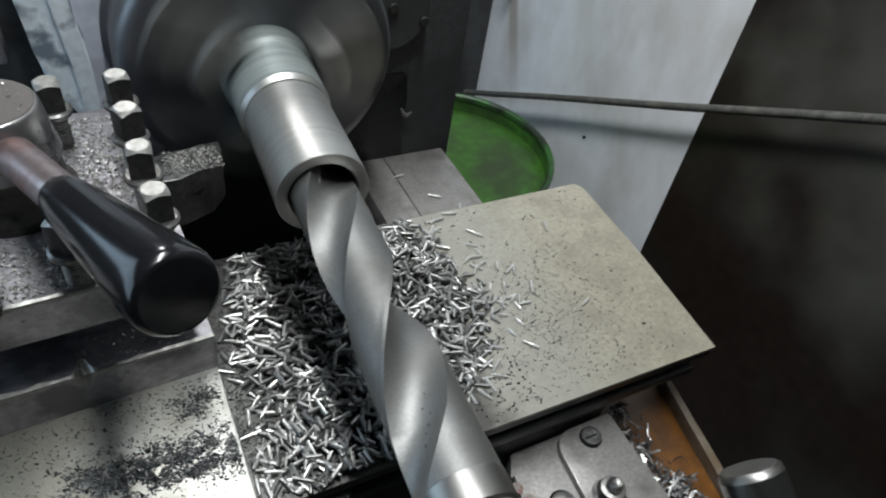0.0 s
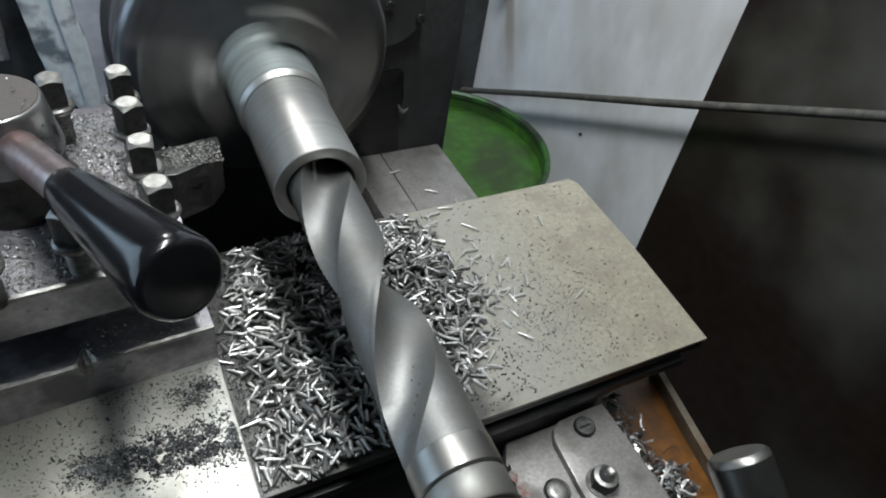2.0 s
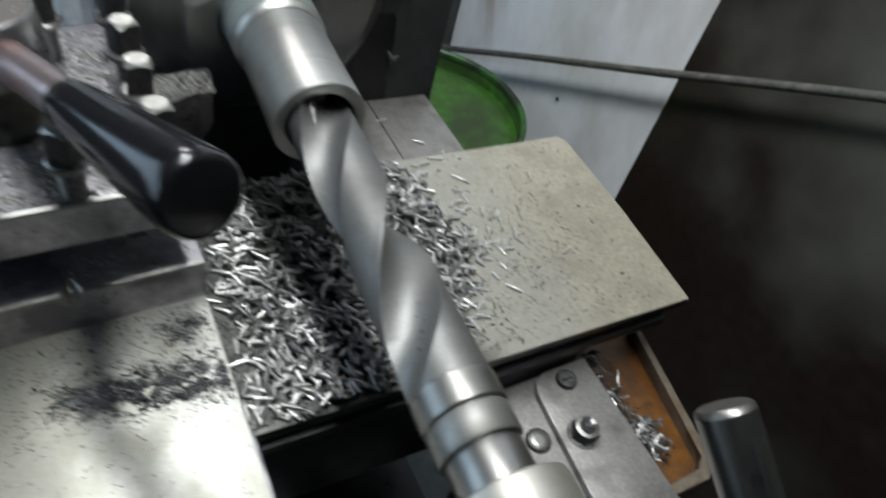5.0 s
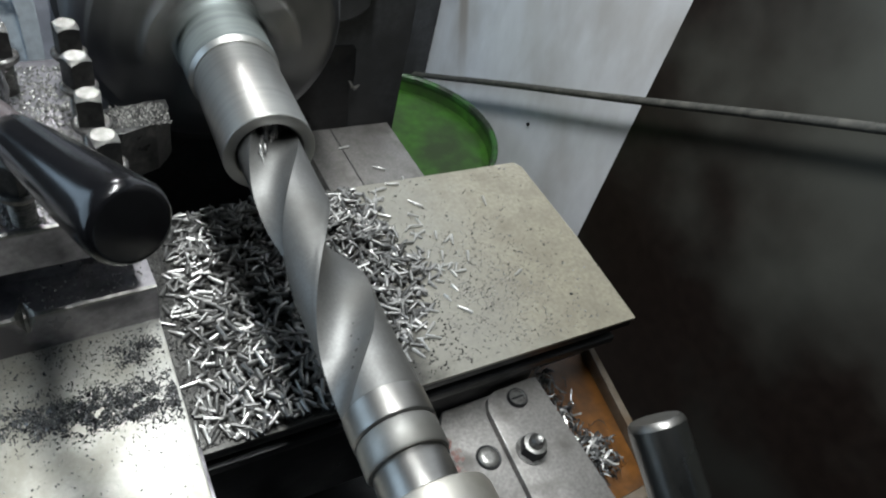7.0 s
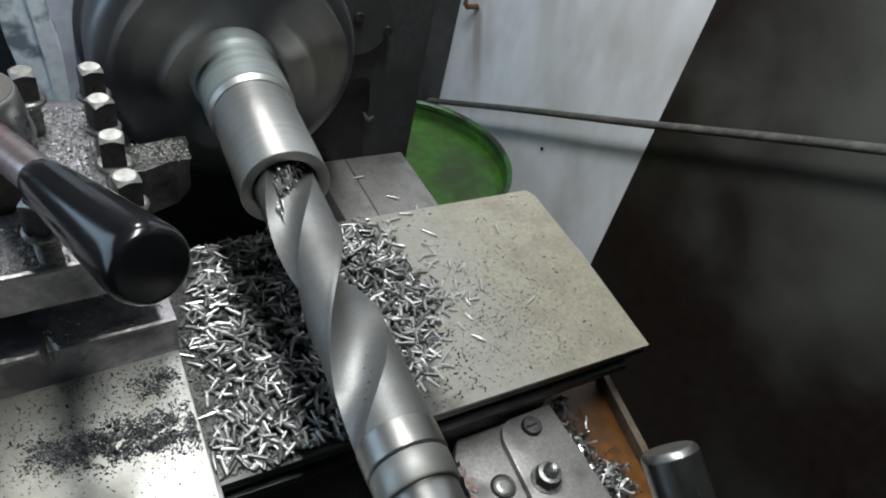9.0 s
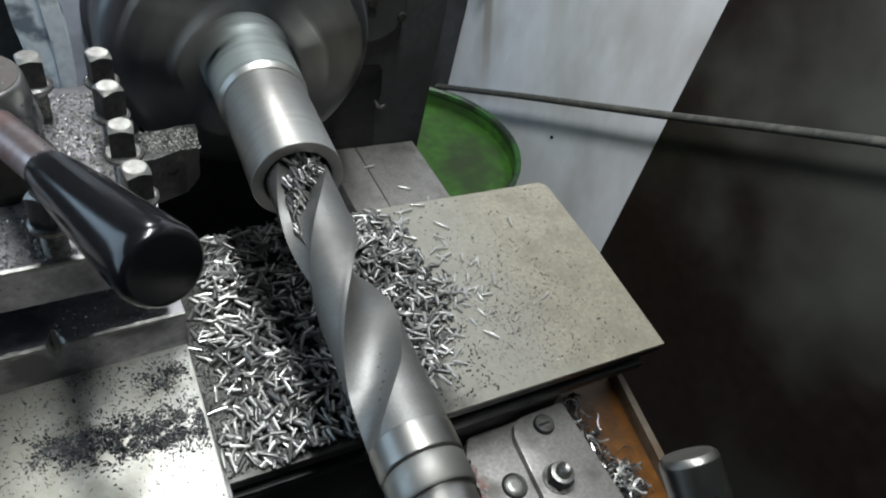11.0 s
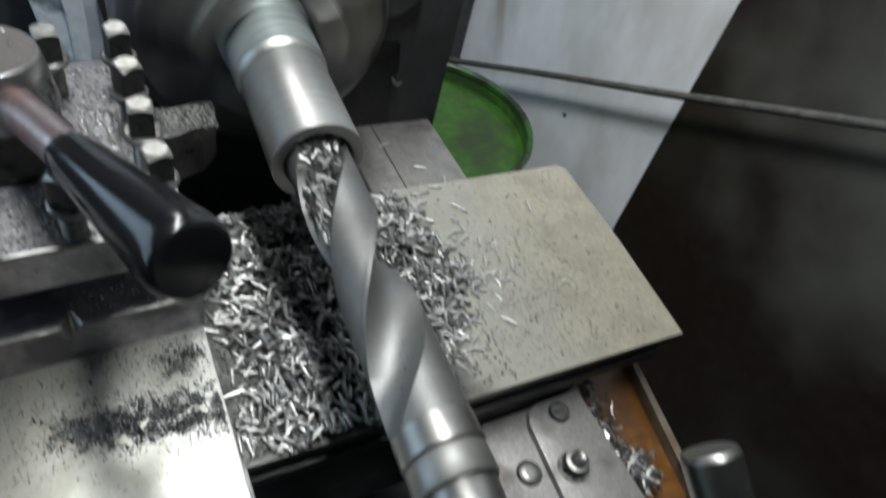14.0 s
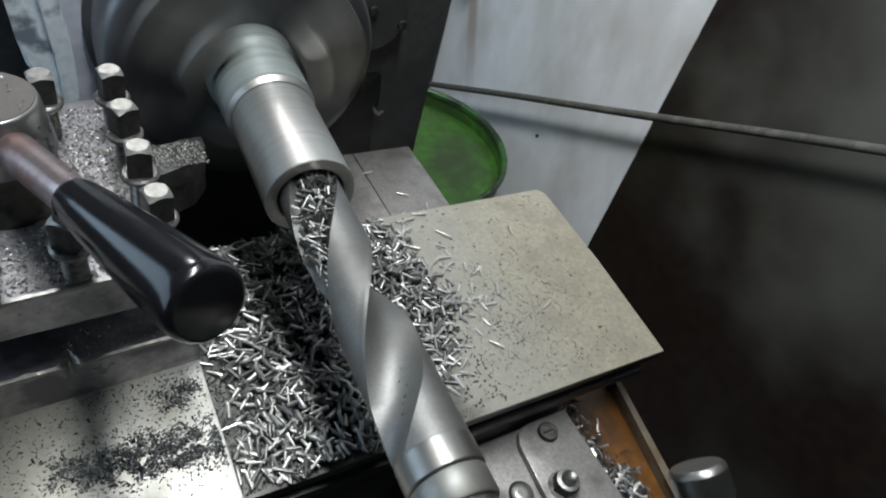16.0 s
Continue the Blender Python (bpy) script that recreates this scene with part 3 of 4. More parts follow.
def square_bolt():
    t = thing("clamp_bolt", pose(0, 0, 0), "square-headed steel clamp bolt with a round collar", "bolt", "tool post bolts")
    part("stem", revolve([(0.0055, 0.0), (0.006, 0.001)] + [(0.0055 + 0.0005 * (i % 2), 0.002 + 0.001 * i) for i in range(20)] + [(0.0055, 0.0225)], "Z", 20), BOLT, t, "threaded stem")
    part("collar", revolve([(0.0, 0.0218), (0.0092, 0.0218), (0.0098, 0.0228), (0.0098, 0.0245), (0.0085, 0.0256), (0.0, 0.0256)], "Z", 28), BOLT, t)
    outline = []
    for k in range(32):
        a = 2 * math.pi * k / 32
        r = min(0.0062 / max(abs(math.cos(a)), abs(math.sin(a))), 0.0083)
        outline.append((r * math.cos(a), r * math.sin(a), 0.0428 - 0.8 * (r - 0.0052)))
    levels = [[(x, y, 0.025) for x, y, z in outline], outline, [(x * 0.0054 / math.hypot(x, y), y * 0.0054 / math.hypot(x, y), 0.0428) for x, y, z in outline]]
    # Near-black sides and bright crown: top light painted onto the bolt heads.
    for name, rows, mat, note in (("head", levels[:2], DARK_STEEL, "blackened square head, its shaded sides put into the colour"), ("crown", levels[1:], WORN_LIT, "worn chamfered crown, painted brighter as lit from above")):
        bm = bmesh.new()
        rings = [[bm.verts.new(p) for p in row] for row in rows]
        for p, q in zip(rings, rings[1:]):
            for k in range(32):
                bm.faces.new((p[k], p[(k + 1) % 32], q[(k + 1) % 32], q[k]))
        bm.faces.new(rings[0] if name == "head" else rings[-1])
        part(name, bm, mat, t, note)
    return t


first_bolt = square_bolt()
bolt_places = [(-0.359, 0.203, 10, 0), (-0.3585, 0.168, 25, 0), (-0.3575, 0.132, -5, 0), (-0.356, 0.096, 12, 0), (-0.4345, 0.0845, 28, -0.004), (-0.396, 0.091, 50, -0.004), (-0.394, 0.203, 8, 0)]
for i, (x, y, a, dz) in enumerate(bolt_places):
    m = pose(x, y, 0.1142 + dz, 0, 0, a)
    if i == 0:
        first_bolt.matrix_basis = m
    else:
        copy_thing(first_bolt, m)

tool_pts = [(-0.372, 0.19), (-0.336, 0.19), (-0.316, 0.198), (-0.309, 0.207), (-0.304, 0.214), (-0.304, 0.225), (-0.318, 0.224), (-0.324, 0.22), (-0.372, 0.215)]
tool = part("cutting_tool", slab(tool_pts, 0.0478, 0.0863, 0.001), DARK_STEEL)
tagged(tool, "stubby dark steel cutting tool clamped in the tool post", "cutting tool")

# ---- chuck and workpiece ----
chuck = thing("lathe_chuck", AXIS @ Matrix.Translation((0, 0.30, 0)), "spinning three-jaw steel lathe chuck", "chuck")
part("chuck_body", revolve([(0.03, -0.03), (0.087, -0.03), (0.0955, -0.027), (0.0995, -0.021), (0.0995, 0.02), (0.104, 0.022), (0.104, 0.034), (0.03, 0.034), (0.03, -0.03)], "Y", 96), CHUCK, chuck, "dark polished chuck body")


def jaw():
    pts = [(0.0337, 0.0), (0.0337, 0.032), (0.053, 0.032), (0.053, 0.018), (0.0855, 0.018), (0.0855, 0.0)]
    bm = prism([(x, -y) for x, y in pts], -0.019, 0.019, 0.002)
    for v in bm.verts:
        v.co = (v.co.x, v.co.z - 0.0302, v.co.y)
    return bm


for k in range(3):
    part("jaw", jaw(), JAW, chuck, "stepped hardened jaw", pose(0, 0, 0, 0, 120 * k, 0))

work = thing("workpiece", AXIS @ Matrix.Translation((0, 0.2, 0)), "turned steel tube being drilled in the chuck", "workpiece")
WORK_END, SHOULDER = 0.123 - 0.2, 0.206 - 0.2
part("turned_sleeve", revolve([(0.0205, SHOULDER + 0.001), (0.0205, WORK_END + 0.002), (0.0213, WORK_END + 0.0003), (0.0217, WORK_END), (0.028, WORK_END), (0.0285, WORK_END + 0.0006), (0.0285, SHOULDER - 0.0025), (0.0262, SHOULDER - 0.002), (0.0262, SHOULDER + 0.001)], "Y", 72), TURNED, work, "bright freshly turned sleeve")
part("chamfer", revolve([(0.0205, SHOULDER), (0.0284, SHOULDER), (0.0308, SHOULDER + 0.0036), (0.0205, SHOULDER + 0.0036)], "Y", 72), TURNED, work, "bright chamfer of the shoulder")
part("collar", revolve([(0.0205, SHOULDER + 0.0037), (0.0309, SHOULDER + 0.0037), (0.0311, SHOULDER + 0.02), (0.0313, SHOULDER + 0.045), (0.0335, SHOULDER + 0.047), (0.0335, SHOULDER + 0.085), (0.0205, SHOULDER + 0.085)], "Y", 72), SCALE, work, "greenish grey rough-turned shoulder")

# ---- twist drill ----
LEAD, R = 0.247, 0.0195
RUNOUT, FLUTE_MID, FLUTE_HALF = -0.0735, 153.75, 48.75      # the flute: where it ends, its middle and half its width in degrees at s = 0
drill = thing("twist_drill", AXIS, "large taper-shank twist drill of dull grey steel", "drill")


def polar(deg, r=1.0):
    return Vector((r * math.cos(radians(deg)), r * math.sin(radians(deg))))


def flute_point(u, s):
    """A point of the flute's hollow across it (u from heel 0 to margin 1), for a radius of 1. It narrows and shallows at the run-out."""
    q = min(1.0, max(0.0, (s - RUNOUT) / 0.030))
    half = FLUTE_HALF * q ** 0.35
    heel, margin = polar(FLUTE_MID - half, 0.985), polar(FLUTE_MID + half)
    p1, p2 = 0.095 * margin + 0.40 * heel, 0.27 * margin + 0.06 * heel
    hollow = (1 - u) ** 3 * heel + 3 * u * (1 - u) ** 2 * p1 + 3 * u * u * (1 - u) * p2 + u ** 3 * margin
    rim = polar(FLUTE_MID - half + 2 * half * u, 0.985 + 0.015 * u)
    return rim.lerp(hollow, q ** 0.75), half


def drill_ring(s):
    """The drill's outline at s, before its twist: two lands and two flutes."""
    pts = []
    for turn in (0, 180):
        half = flute_point(0, s)[1]
        a0, a1 = FLUTE_MID - 180 + half, FLUTE_MID - half
        for k in range(22):
            a = a0 + (a1 - a0) * k / 22
            pts.append(polar(a + turn, 1.0 if k < 3 else 0.985))
        back = -1 if turn else 1
        pts += [back * flute_point((k / 32) ** 1.2, s)[0] for k in range(32)]
    return pts


def drill_place(p, s):
    a = radians(90 - 360.0 * s / LEAD)
    x, z = p.x * math.cos(a) - p.y * math.sin(a), p.x * math.sin(a) + p.y * math.cos(a)
    return Vector((R * x, s, R * z))


def drill_body():
    bm = bmesh.new()
    s0, s1, ns = RUNOUT, 0.235, 190
    stations = [s0 + (s1 - s0) * (j / ns) ** 1.25 for j in range(ns + 1)]
    rings = [[bm.verts.new(drill_place(p, s)) for p in drill_ring(s)] for s in stations]
    na = len(rings[0])
    for p, q in zip(rings, rings[1:]):
        for i in range(na):
            bm.faces.new((p[i], p[(i + 1) % na], q[(i + 1) % na], q[i]))
    bm.faces.new(rings[0])
    bm.faces.new(rings[-1])
    return bm


part("fluted_body", drill_body(), DRILL, drill, "dull grey fluted body")
part("neck", revolve([(0.0, -0.0735), (0.0196, -0.0735), (0.0198, -0.0745), (0.0198, -0.087), (0.019, -0.088), (0.0, -0.088)], "Y", 64), SHANK, drill, "polished neck band")
part("shank_ring", revolve([(0.0, -0.0882), (0.0186, -0.0882), (0.0193, -0.0895), (0.0193, -0.1018), (0.0186, -0.1028), (0.0, -0.1028)], "Y", 64), RING, drill, "dull ring below the neck")
part("shank", revolve([(0.0, -0.1029), (0.0168, -0.1032), (0.0168, -0.1038), (0.0172, -0.1044), (0.017, -0.135), (0.0, -0.135)], "Y", 64), SHANK, drill, "polished taper shank")

for sp, u, big in ((-0.045, 0.45, 1.6), (-0.0535, 0.5, 1.5), (-0.036, 0.5, 0.9), (-0.04, 0.38, 0.8), (-0.048, 0.5, 0.7), (-0.03, 0.42, 0.7)):
    here, beside = drill_place(-flute_point(u, sp)[0], sp), drill_place(-flute_point(u + 0.02, sp)[0], sp)
    out = (beside - here).cross(Vector((0, 1, 0)))
    if out.dot(Vector((here.x, 0, here.z))) < 0:
        out = -out
    pit = part("pit", revolve([(0.0, 0.0003), (0.0006 * big, 0.0002), (0.0009 * big, -0.0003), (0.0, -0.0006)], "Z", 8), INK, drill, "small dark pit")
    pit.matrix_basis = Matrix.Translation(here) @ out.to_track_quat("Z", "Y").to_matrix().to_4x4()

quill = thing("tailstock_quill", AXIS, "bright tailstock quill holding the drill", "tailstock quill")
part("sleeve", revolve([(0.0172, -0.25), (0.0172, -0.122), (0.0243, -0.122), (0.0268, -0.1233), (0.0276, -0.126), (0.0276, -0.36), (0.0172, -0.36)], "Y", 64), QUILL, quill, "polished quill sleeve")


def scale_mark(sm, a0, a1):
    verts, faces = [], []
    for i in range(7):
        a = radians(a0 + (a1 - a0) * i / 6)
        for ds in (-0.0003, 0.0003):
            for r in (0.0275, 0.0277):
                verts.append((r * math.cos(a), sm + ds, r * math.sin(a)))
    for i in range(6):
        b = 4 * i
        for p, q in ((0, 1), (1, 3), (3, 2), (2, 0)):
            faces.append((b + p, b + q, b + 4 + q, b + 4 + p))
    ob = new("scale_mark", mesh_of("scale_mark", verts, faces, INK))
    ob.parent = quill
    return ob


def scale_number(text, sm, a):
    data = bpy.data.curves.new("scale_number", "FONT")
    data.body, data.size, data.extrude = text, 0.0038, 0.0001
    data.align_x, data.align_y = "CENTER", "CENTER"
    data.materials.append(INK)
    ob = new("scale_number", data)
    ob.parent = quill
    r = 0.02765
    up = Vector((math.cos(radians(a)), 0, math.sin(radians(a))))
    along, tall = Vector((math.sin(radians(a)), 0, -math.cos(radians(a)))), Vector((0, 1, 0))
    rot = Matrix((along, tall, up)).transposed().to_4x4()
    ob.matrix_basis = Matrix.Translation(up * r + Vector((0, sm, 0))) @ rot
    return tagged(ob, "stamped scale number")


for k in range(8):
    sm = -0.1313 - 0.0048 * k
    scale_mark(sm, 141, 126.4 if k % 2 == 0 else 132)
    if k % 2 == 0:
        scale_number(str(5 * k), sm, 120.5)

tail = thing("tailstock", AXIS @ Matrix.Translation((0, -0.32, 0)), "grey painted tailstock on the bed behind the drill", "tailstock")
part("tail_body", revolve([(0.028, 0.0), (0.045, 0.0), (0.048, -0.004), (0.05, -0.25), (0.028, -0.25), (0.028, 0.0)], "Y", 48), BEDPAINT, tail)
part("tail_foot", box(-0.06, 0.06, -0.25, -0.005, -0.27, -0.045, 0.004), BEDPAINT, tail)

# ---- clamp bar, tray, drum ----
bar = thing("clamp_bar", Matrix.Translation((-0.11, -0.102, 0.07)) @ pose(0, 0, 0, -math.degrees(math.atan2(1, 0.6)), 0, 0), "round bright steel clamp bar with chamfered end", "clamp bar")
part("bar_body", revolve([(0.0, -0.0042), (0.0168, -0.0042), (0.0168, -0.2), (0.0, -0.2)], "Z", 40), BARSTEEL, bar)
part("bar_end", revolve([(0.0, 0.0), (0.0145, 0.0), (0.0162, -0.0015), (0.0168, -0.004), (0.0, -0.004)], "Z", 40), SHANK, bar, "bright chamfered end")

tray = thing("oil_tray", pose(-0.02, -0.04, -0.1), "shallow rusty oil tray with curled swarf", "oil tray")
TM = tray.matrix_basis.inverted()
tray_pts = [(-0.079, -0.1), (-0.026, -0.1), (-0.016, -0.092), (0.006, 0.03), (-0.079, 0.03)]
on(TM, "tray_floor", slab(tray_pts, -0.1, -0.09, 0.001), OIL, tray, "brown oily tray floor")
rim_out = [(-0.079, -0.108), (-0.022, -0.108), (-0.0095, -0.095), (0.014, 0.03), (0.0062, 0.03), (-0.0158, -0.0922), (-0.0258, -0.1002), (-0.079, -0.1002)]
on(TM, "tray_rim", slab(rim_out, -0.1, -0.078, 0.0015), RIM, tray, "dirty pale tray rim")

drum = thing("green_drum", pose(0.222, 0.777, FLOOR_Z), "scuffed green steel drum with a sunken lid, on the floor", "drum")
DR = 0.2055
part("drum_shell", revolve([(0.0, 0.001), (DR, 0.001), (DR, 0.18), (DR + 0.004, 0.19), (DR, 0.2), (DR, 0.54), (DR - 0.003, 0.54), (DR - 0.004, 0.512), (0.0, 0.512)], "Z", 96), GREEN, drum)
part("drum_lid", revolve([(0.0, 0.5145), (DR - 0.03, 0.514), (DR - 0.022, 0.5165), (DR - 0.014, 0.514), (DR - 0.0045, 0.513), (DR - 0.0045, 0.5122), (0.0, 0.5122)], "Z", 96), GREEN, drum, "scuffed green sunken lid")
part("drum_rim", revolve([(DR - 0.006, 0.5403), (DR + 0.004, 0.5403), (DR + 0.0055, 0.546), (DR + 0.004, 0.552), (DR - 0.002, 0.553), (DR - 0.006, 0.549), (DR - 0.006, 0.5403)], "Z", 96), RIMGREEN, drum, "worn dark green rolled rim")

# ---- chips ----


def add_chip(verts, faces, c, yaw, tilt, length, width, roll=0.0):
    """A short curled needle: a tapered six-sided roll."""
    q = Euler((roll, tilt, yaw)).to_matrix()
    base = len(verts)
    bend = rng.uniform(-0.12, 0.12)
    sides = 8
    for f, w in ((-0.5, 0.52), (0.05, 0.95), (0.5, 1.02)):
        for k in range(sides):
            a = radians(20 + 320 * k / (sides - 1))
            r = width * 0.5 * w * (1 - 0.18 * k / sides)
            verts.append(Vector(c) + q @ Vector((f * length, r * math.cos(a) + bend * length * (0.25 - f * f), r * math.sin(a) * 0.85)))
    for ring in range(2):
        for k in range(sides - 1):
            a = base + ring * sides + k
            faces.append((a, a + 1, a + 1 + sides, a + sides))


def lerp_table(table, y):
    for (a, va), (b, vb) in zip(table, table[1:]):
        if a <= y <= b:
            return va + (vb - va) * (y - a) / (b - a)
    return table[-1][1]


PILE_LEFT = [(0.0, -0.326), (0.02, -0.333), (0.035, -0.331), (0.052, -0.322), (0.07, -0.33), (0.1, -0.332), (0.15, -0.325), (0.2, -0.31)]
PILE_RIGHT = [(0.0, -0.245), (0.03, -0.19), (0.06, -0.16), (0.092, -0.139), (0.13, -0.142), (0.16, -0.15), (0.2, -0.165)]


def chip_pile():
    """The uppermost chips lie as single pieces on the joined mass below them."""
    lying = []
    while len(lying) < 1750:
        y = rng.uniform(0.003, 0.197)
        lo, hi = lerp_table(PILE_LEFT, y), lerp_table(PILE_RIGHT, y)
        x = rng.uniform(lo - 0.006, hi + 0.006)
        edge = min(x - lo, hi - x)
        if edge < 0.012 and rng.random() > max(0.06, (edge + 0.006) / 0.018):
            continue
        height = 0.010 * min(1, max(0, edge) / 0.035) * (0.7 + 0.6 * noise.noise((x * 40, y * 40, 0)))
        share = rng.random() ** 0.7
        z = 0.0013 + share * max(0, height)
        lying.append((share, (x, y, z), rng.uniform(0, 6.3), rng.gauss(0, 0.16 if z > 0.003 else 0.03), rng.uniform(0.0084, 0.013), rng.uniform(0.003, 0.0044), rng.gauss(-1.57, 0.7)))
    lying.sort(key=lambda c: -c[0])
    pile = thing("chip_pile", pose(-0.24, 0.1, 0), "heap of short bright steel needle chips on the cross slide", "metal chips")
    inv = pile.matrix_basis.inverted()
    verts, faces = [], []
    for _, c, yaw, tilt, ln, w, roll in lying[300:]:
        add_chip(verts, faces, c, yaw, tilt, ln, w, roll)
    mass = new("chip_mass", mesh_of("chip_mass", verts, faces, CHIP))
    mass.parent, mass.matrix_basis = pile, inv
    tagged(mass, "matted lower layer of chips", kind="stuff")
    shapes = []
    for k in range(24):
        v, f = [], []
        add_chip(v, f, (0, 0, 0), 0, 0, 0.0084 + 0.0002 * k, 0.0031 + 0.0012 * ((k * 7) % 24) / 24, 0)
        shapes.append(mesh_of("chip", v, f, TOPCHIP))
    for k, (_, c, yaw, tilt, ln, w, roll) in enumerate(lying[:300]):
        ob = new("chip", shapes[k % 24])
        ob.parent = pile
        ob.matrix_basis = inv @ Matrix.Translation(c) @ Euler((roll, tilt, yaw)).to_matrix().to_4x4()


chip_pile()


def grit(name, area, count, size, z, mat, label, shape=None):
    verts, faces = [], []
    x0, x1, y0, y1 = area
    done = tries = 0
    while done < count and tries < count * 30:
        tries += 1
        x, y = rng.uniform(x0, x1), rng.uniform(y0, y1)
        if shape and rng.random() > shape(x, y):
            continue
        s = size * rng.uniform(0.5, 1.6)
        q = Euler((rng.uniform(-0.6, 0.6), rng.uniform(-0.6, 0.6), rng.uniform(0, 6.3))).to_matrix()
        b = len(verts)
        for p in ((-1, -0.4, 0), (1, -0.3, 0.1), (0.8, 0.5, 0), (-0.7, 0.4, 0.1), (0, 0, 0.8)):
            verts.append(Vector((x, y, z + s * 0.3)) + q @ (Vector(p) * s))
        faces += [(b, b + 1, b + 4), (b + 1, b + 2, b + 4), (b + 2, b + 3, b + 4), (b + 3, b, b + 4), (b + 3, b + 2, b + 1, b)]
        done += 1
    ob = new(name, mesh_of(name, verts, faces, mat, False))
    return tagged(ob, label, "metal grit", "", "stuff")


grit("post_grit", (-0.5, -0.346, 0.078, 0.229), 5200, 0.00085, 0.1141, SPARK, "glittering fine steel grit on the tool post", lambda x, y: 0.0 if (x + 0.421) ** 2 + (y - 0.157) ** 2 < 0.0008 or post_front(x, y, -0.344, 0.086) < 0.003 else (1 if x > -0.41 or y < 0.12 else 0.3))
grit("tool_grit", (-0.342, -0.306, 0.196, 0.22), 500, 0.0008, 0.0865, SPARK, "fine steel grit lying on the cutting tool")


def slide_cover(x, y):
    band = math.exp(-((y - 0.036 + 0.1 * (x + 0.37)) / 0.0105) ** 2) * min(1, max(0, (x + 0.435) / 0.03))
    corner = 0.5 * math.exp(-((x + 0.357) / 0.013) ** 2 - ((y - 0.071) / 0.009) ** 2)
    clump = 0.55 + 1.1 * noise.noise((x * 130, y * 130, 3))
    return min(1, max(0.002 if y < 0.02 else 0.014, (band + corner) * clump))


grit("slide_grit", (-0.478, -0.342, -0.06, 0.086), 8000, 0.00055, 0.018, GRAIN, "dark fine steel grit strewn over the slide", slide_cover)


def plate_cover(x, y):
    dense = math.exp(-((x + 0.105) / 0.05) ** 2 - ((y - 0.065) / 0.065) ** 2)
    return max(0.02, dense * (0.35 + 1.5 * max(0, noise.noise((x * 70, y * 70, 5)))))


grit("plate_grit", (-0.2, -0.01, 0.005, 0.195), 1900, 0.00055, 0.0, DULLGRIT, "scattered dark grit on the oiled plate", plate_cover)
grit("plate_flakes", (-0.19, -0.02, 0.005, 0.19), 200, 0.00085, 0.0, DULLGRIT, "dull grey flakes strewn on the oiled plate", plate_cover)

# Grit blackened to paint the dark gaps between the chips.
grit("pile_grit", (-0.337, -0.15, 0.003, 0.198), 17000, 0.00085, 0.0, SHADE_GRIT, "fine grit, blackened to shade the gaps between chips", lambda x, y: 0.1 if x > lerp_table(PILE_RIGHT, y) - 0.01 else 0.3 if x < lerp_table(PILE_LEFT, y) + 0.004 else 1.0)
grit("slide_flakes", (-0.44, -0.342, 0.0, 0.086), 420, 0.0011, 0.018, GRAIN, "coarser dark steel flakes clotted on the slide", slide_cover)
grit("slide_sparks", (-0.47, -0.342, 0.0, 0.088), 700, 0.0005, 0.0182, SPARK, "glinting steel flakes among the dark grit", lambda x, y: max(0.1, slide_cover(x, y)))
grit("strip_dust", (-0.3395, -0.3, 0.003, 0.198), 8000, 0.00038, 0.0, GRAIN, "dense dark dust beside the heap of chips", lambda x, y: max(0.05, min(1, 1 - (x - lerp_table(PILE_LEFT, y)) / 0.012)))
LOOSE = ((-0.134, 0.049, -50, 0.011), (-0.111, 0.12, 30, 0.011), (-0.108, 0.118, 70, 0.009), (-0.119, 0.167, -50, 0.012), (-0.143, 0.19, 5, 0.013), (-0.128, 0.195, -15, 0.011), (-0.118, 0.085, -5, 0.008), (-0.072, 0.07, 25, 0.008), (-0.104, 0.098, 65, 0.01), (-0.055, 0.155, 75, 0.01), (-0.155, 0.175, 30, 0.01), (-0.33, 0.06, 80, 0.01), (-0.332, 0.048, 5, 0.011), (-0.325, 0.03, 85, 0.014))
LOOSE = list(LOOSE)
while len(LOOSE) < 46:
    ly = rng.uniform(0.02, 0.192)
    LOOSE.append((lerp_table(PILE_RIGHT, ly) + 0.004 + abs(rng.gauss(0, 0.012)), ly, rng.uniform(0, 180), rng.uniform(0.006, 0.011)))
WAY_CHIPS = ((-0.118, 0.235, 20, 0.009), (-0.104, 0.262, -35, 0.011), (-0.088, 0.24, 70, 0.008), (-0.126, 0.3, 5, 0.01), (-0.078, 0.222, -10, 0.007), (-0.11, 0.216, 50, 0.01))
for x, y, yaw, ln in LOOSE + list(WAY_CHIPS):
    v, f = [], []
    add_chip(v, f, (0, 0, 0), 0, 0, ln * 1.15, 0.0034, -1.57)
    ob = new("loose_chip", mesh_of("loose_chip", v, f, SWARF))
    ob.matrix_basis = pose(x, y, 0.0011 if y < 0.2 else -0.0389, 0, 0, yaw)
    tagged(ob, "single short bright steel chip lying loose", "metal chip", "loose chips")

grit("plate_sparks", (-0.19, -0.005, 0.01, 0.195), 170, 0.0011, 0.0, SPARK, "few bright flakes on the oiled plate")
grit("cap_grit", (-0.436, -0.403, 0.144, 0.176), 24, 0.0008, 0.1733, SPARK, "few bright flakes on the clamp cap")
grit("base_grit", (-0.41, -0.342, 0.09, 0.12), 240, 0.0007, 0.0475, SPARK, "fine steel flakes in the tool slot", lambda x, y: 0.0 if post_front(x, y, -0.3395, 0.0908) < 0.003 else 1.0)


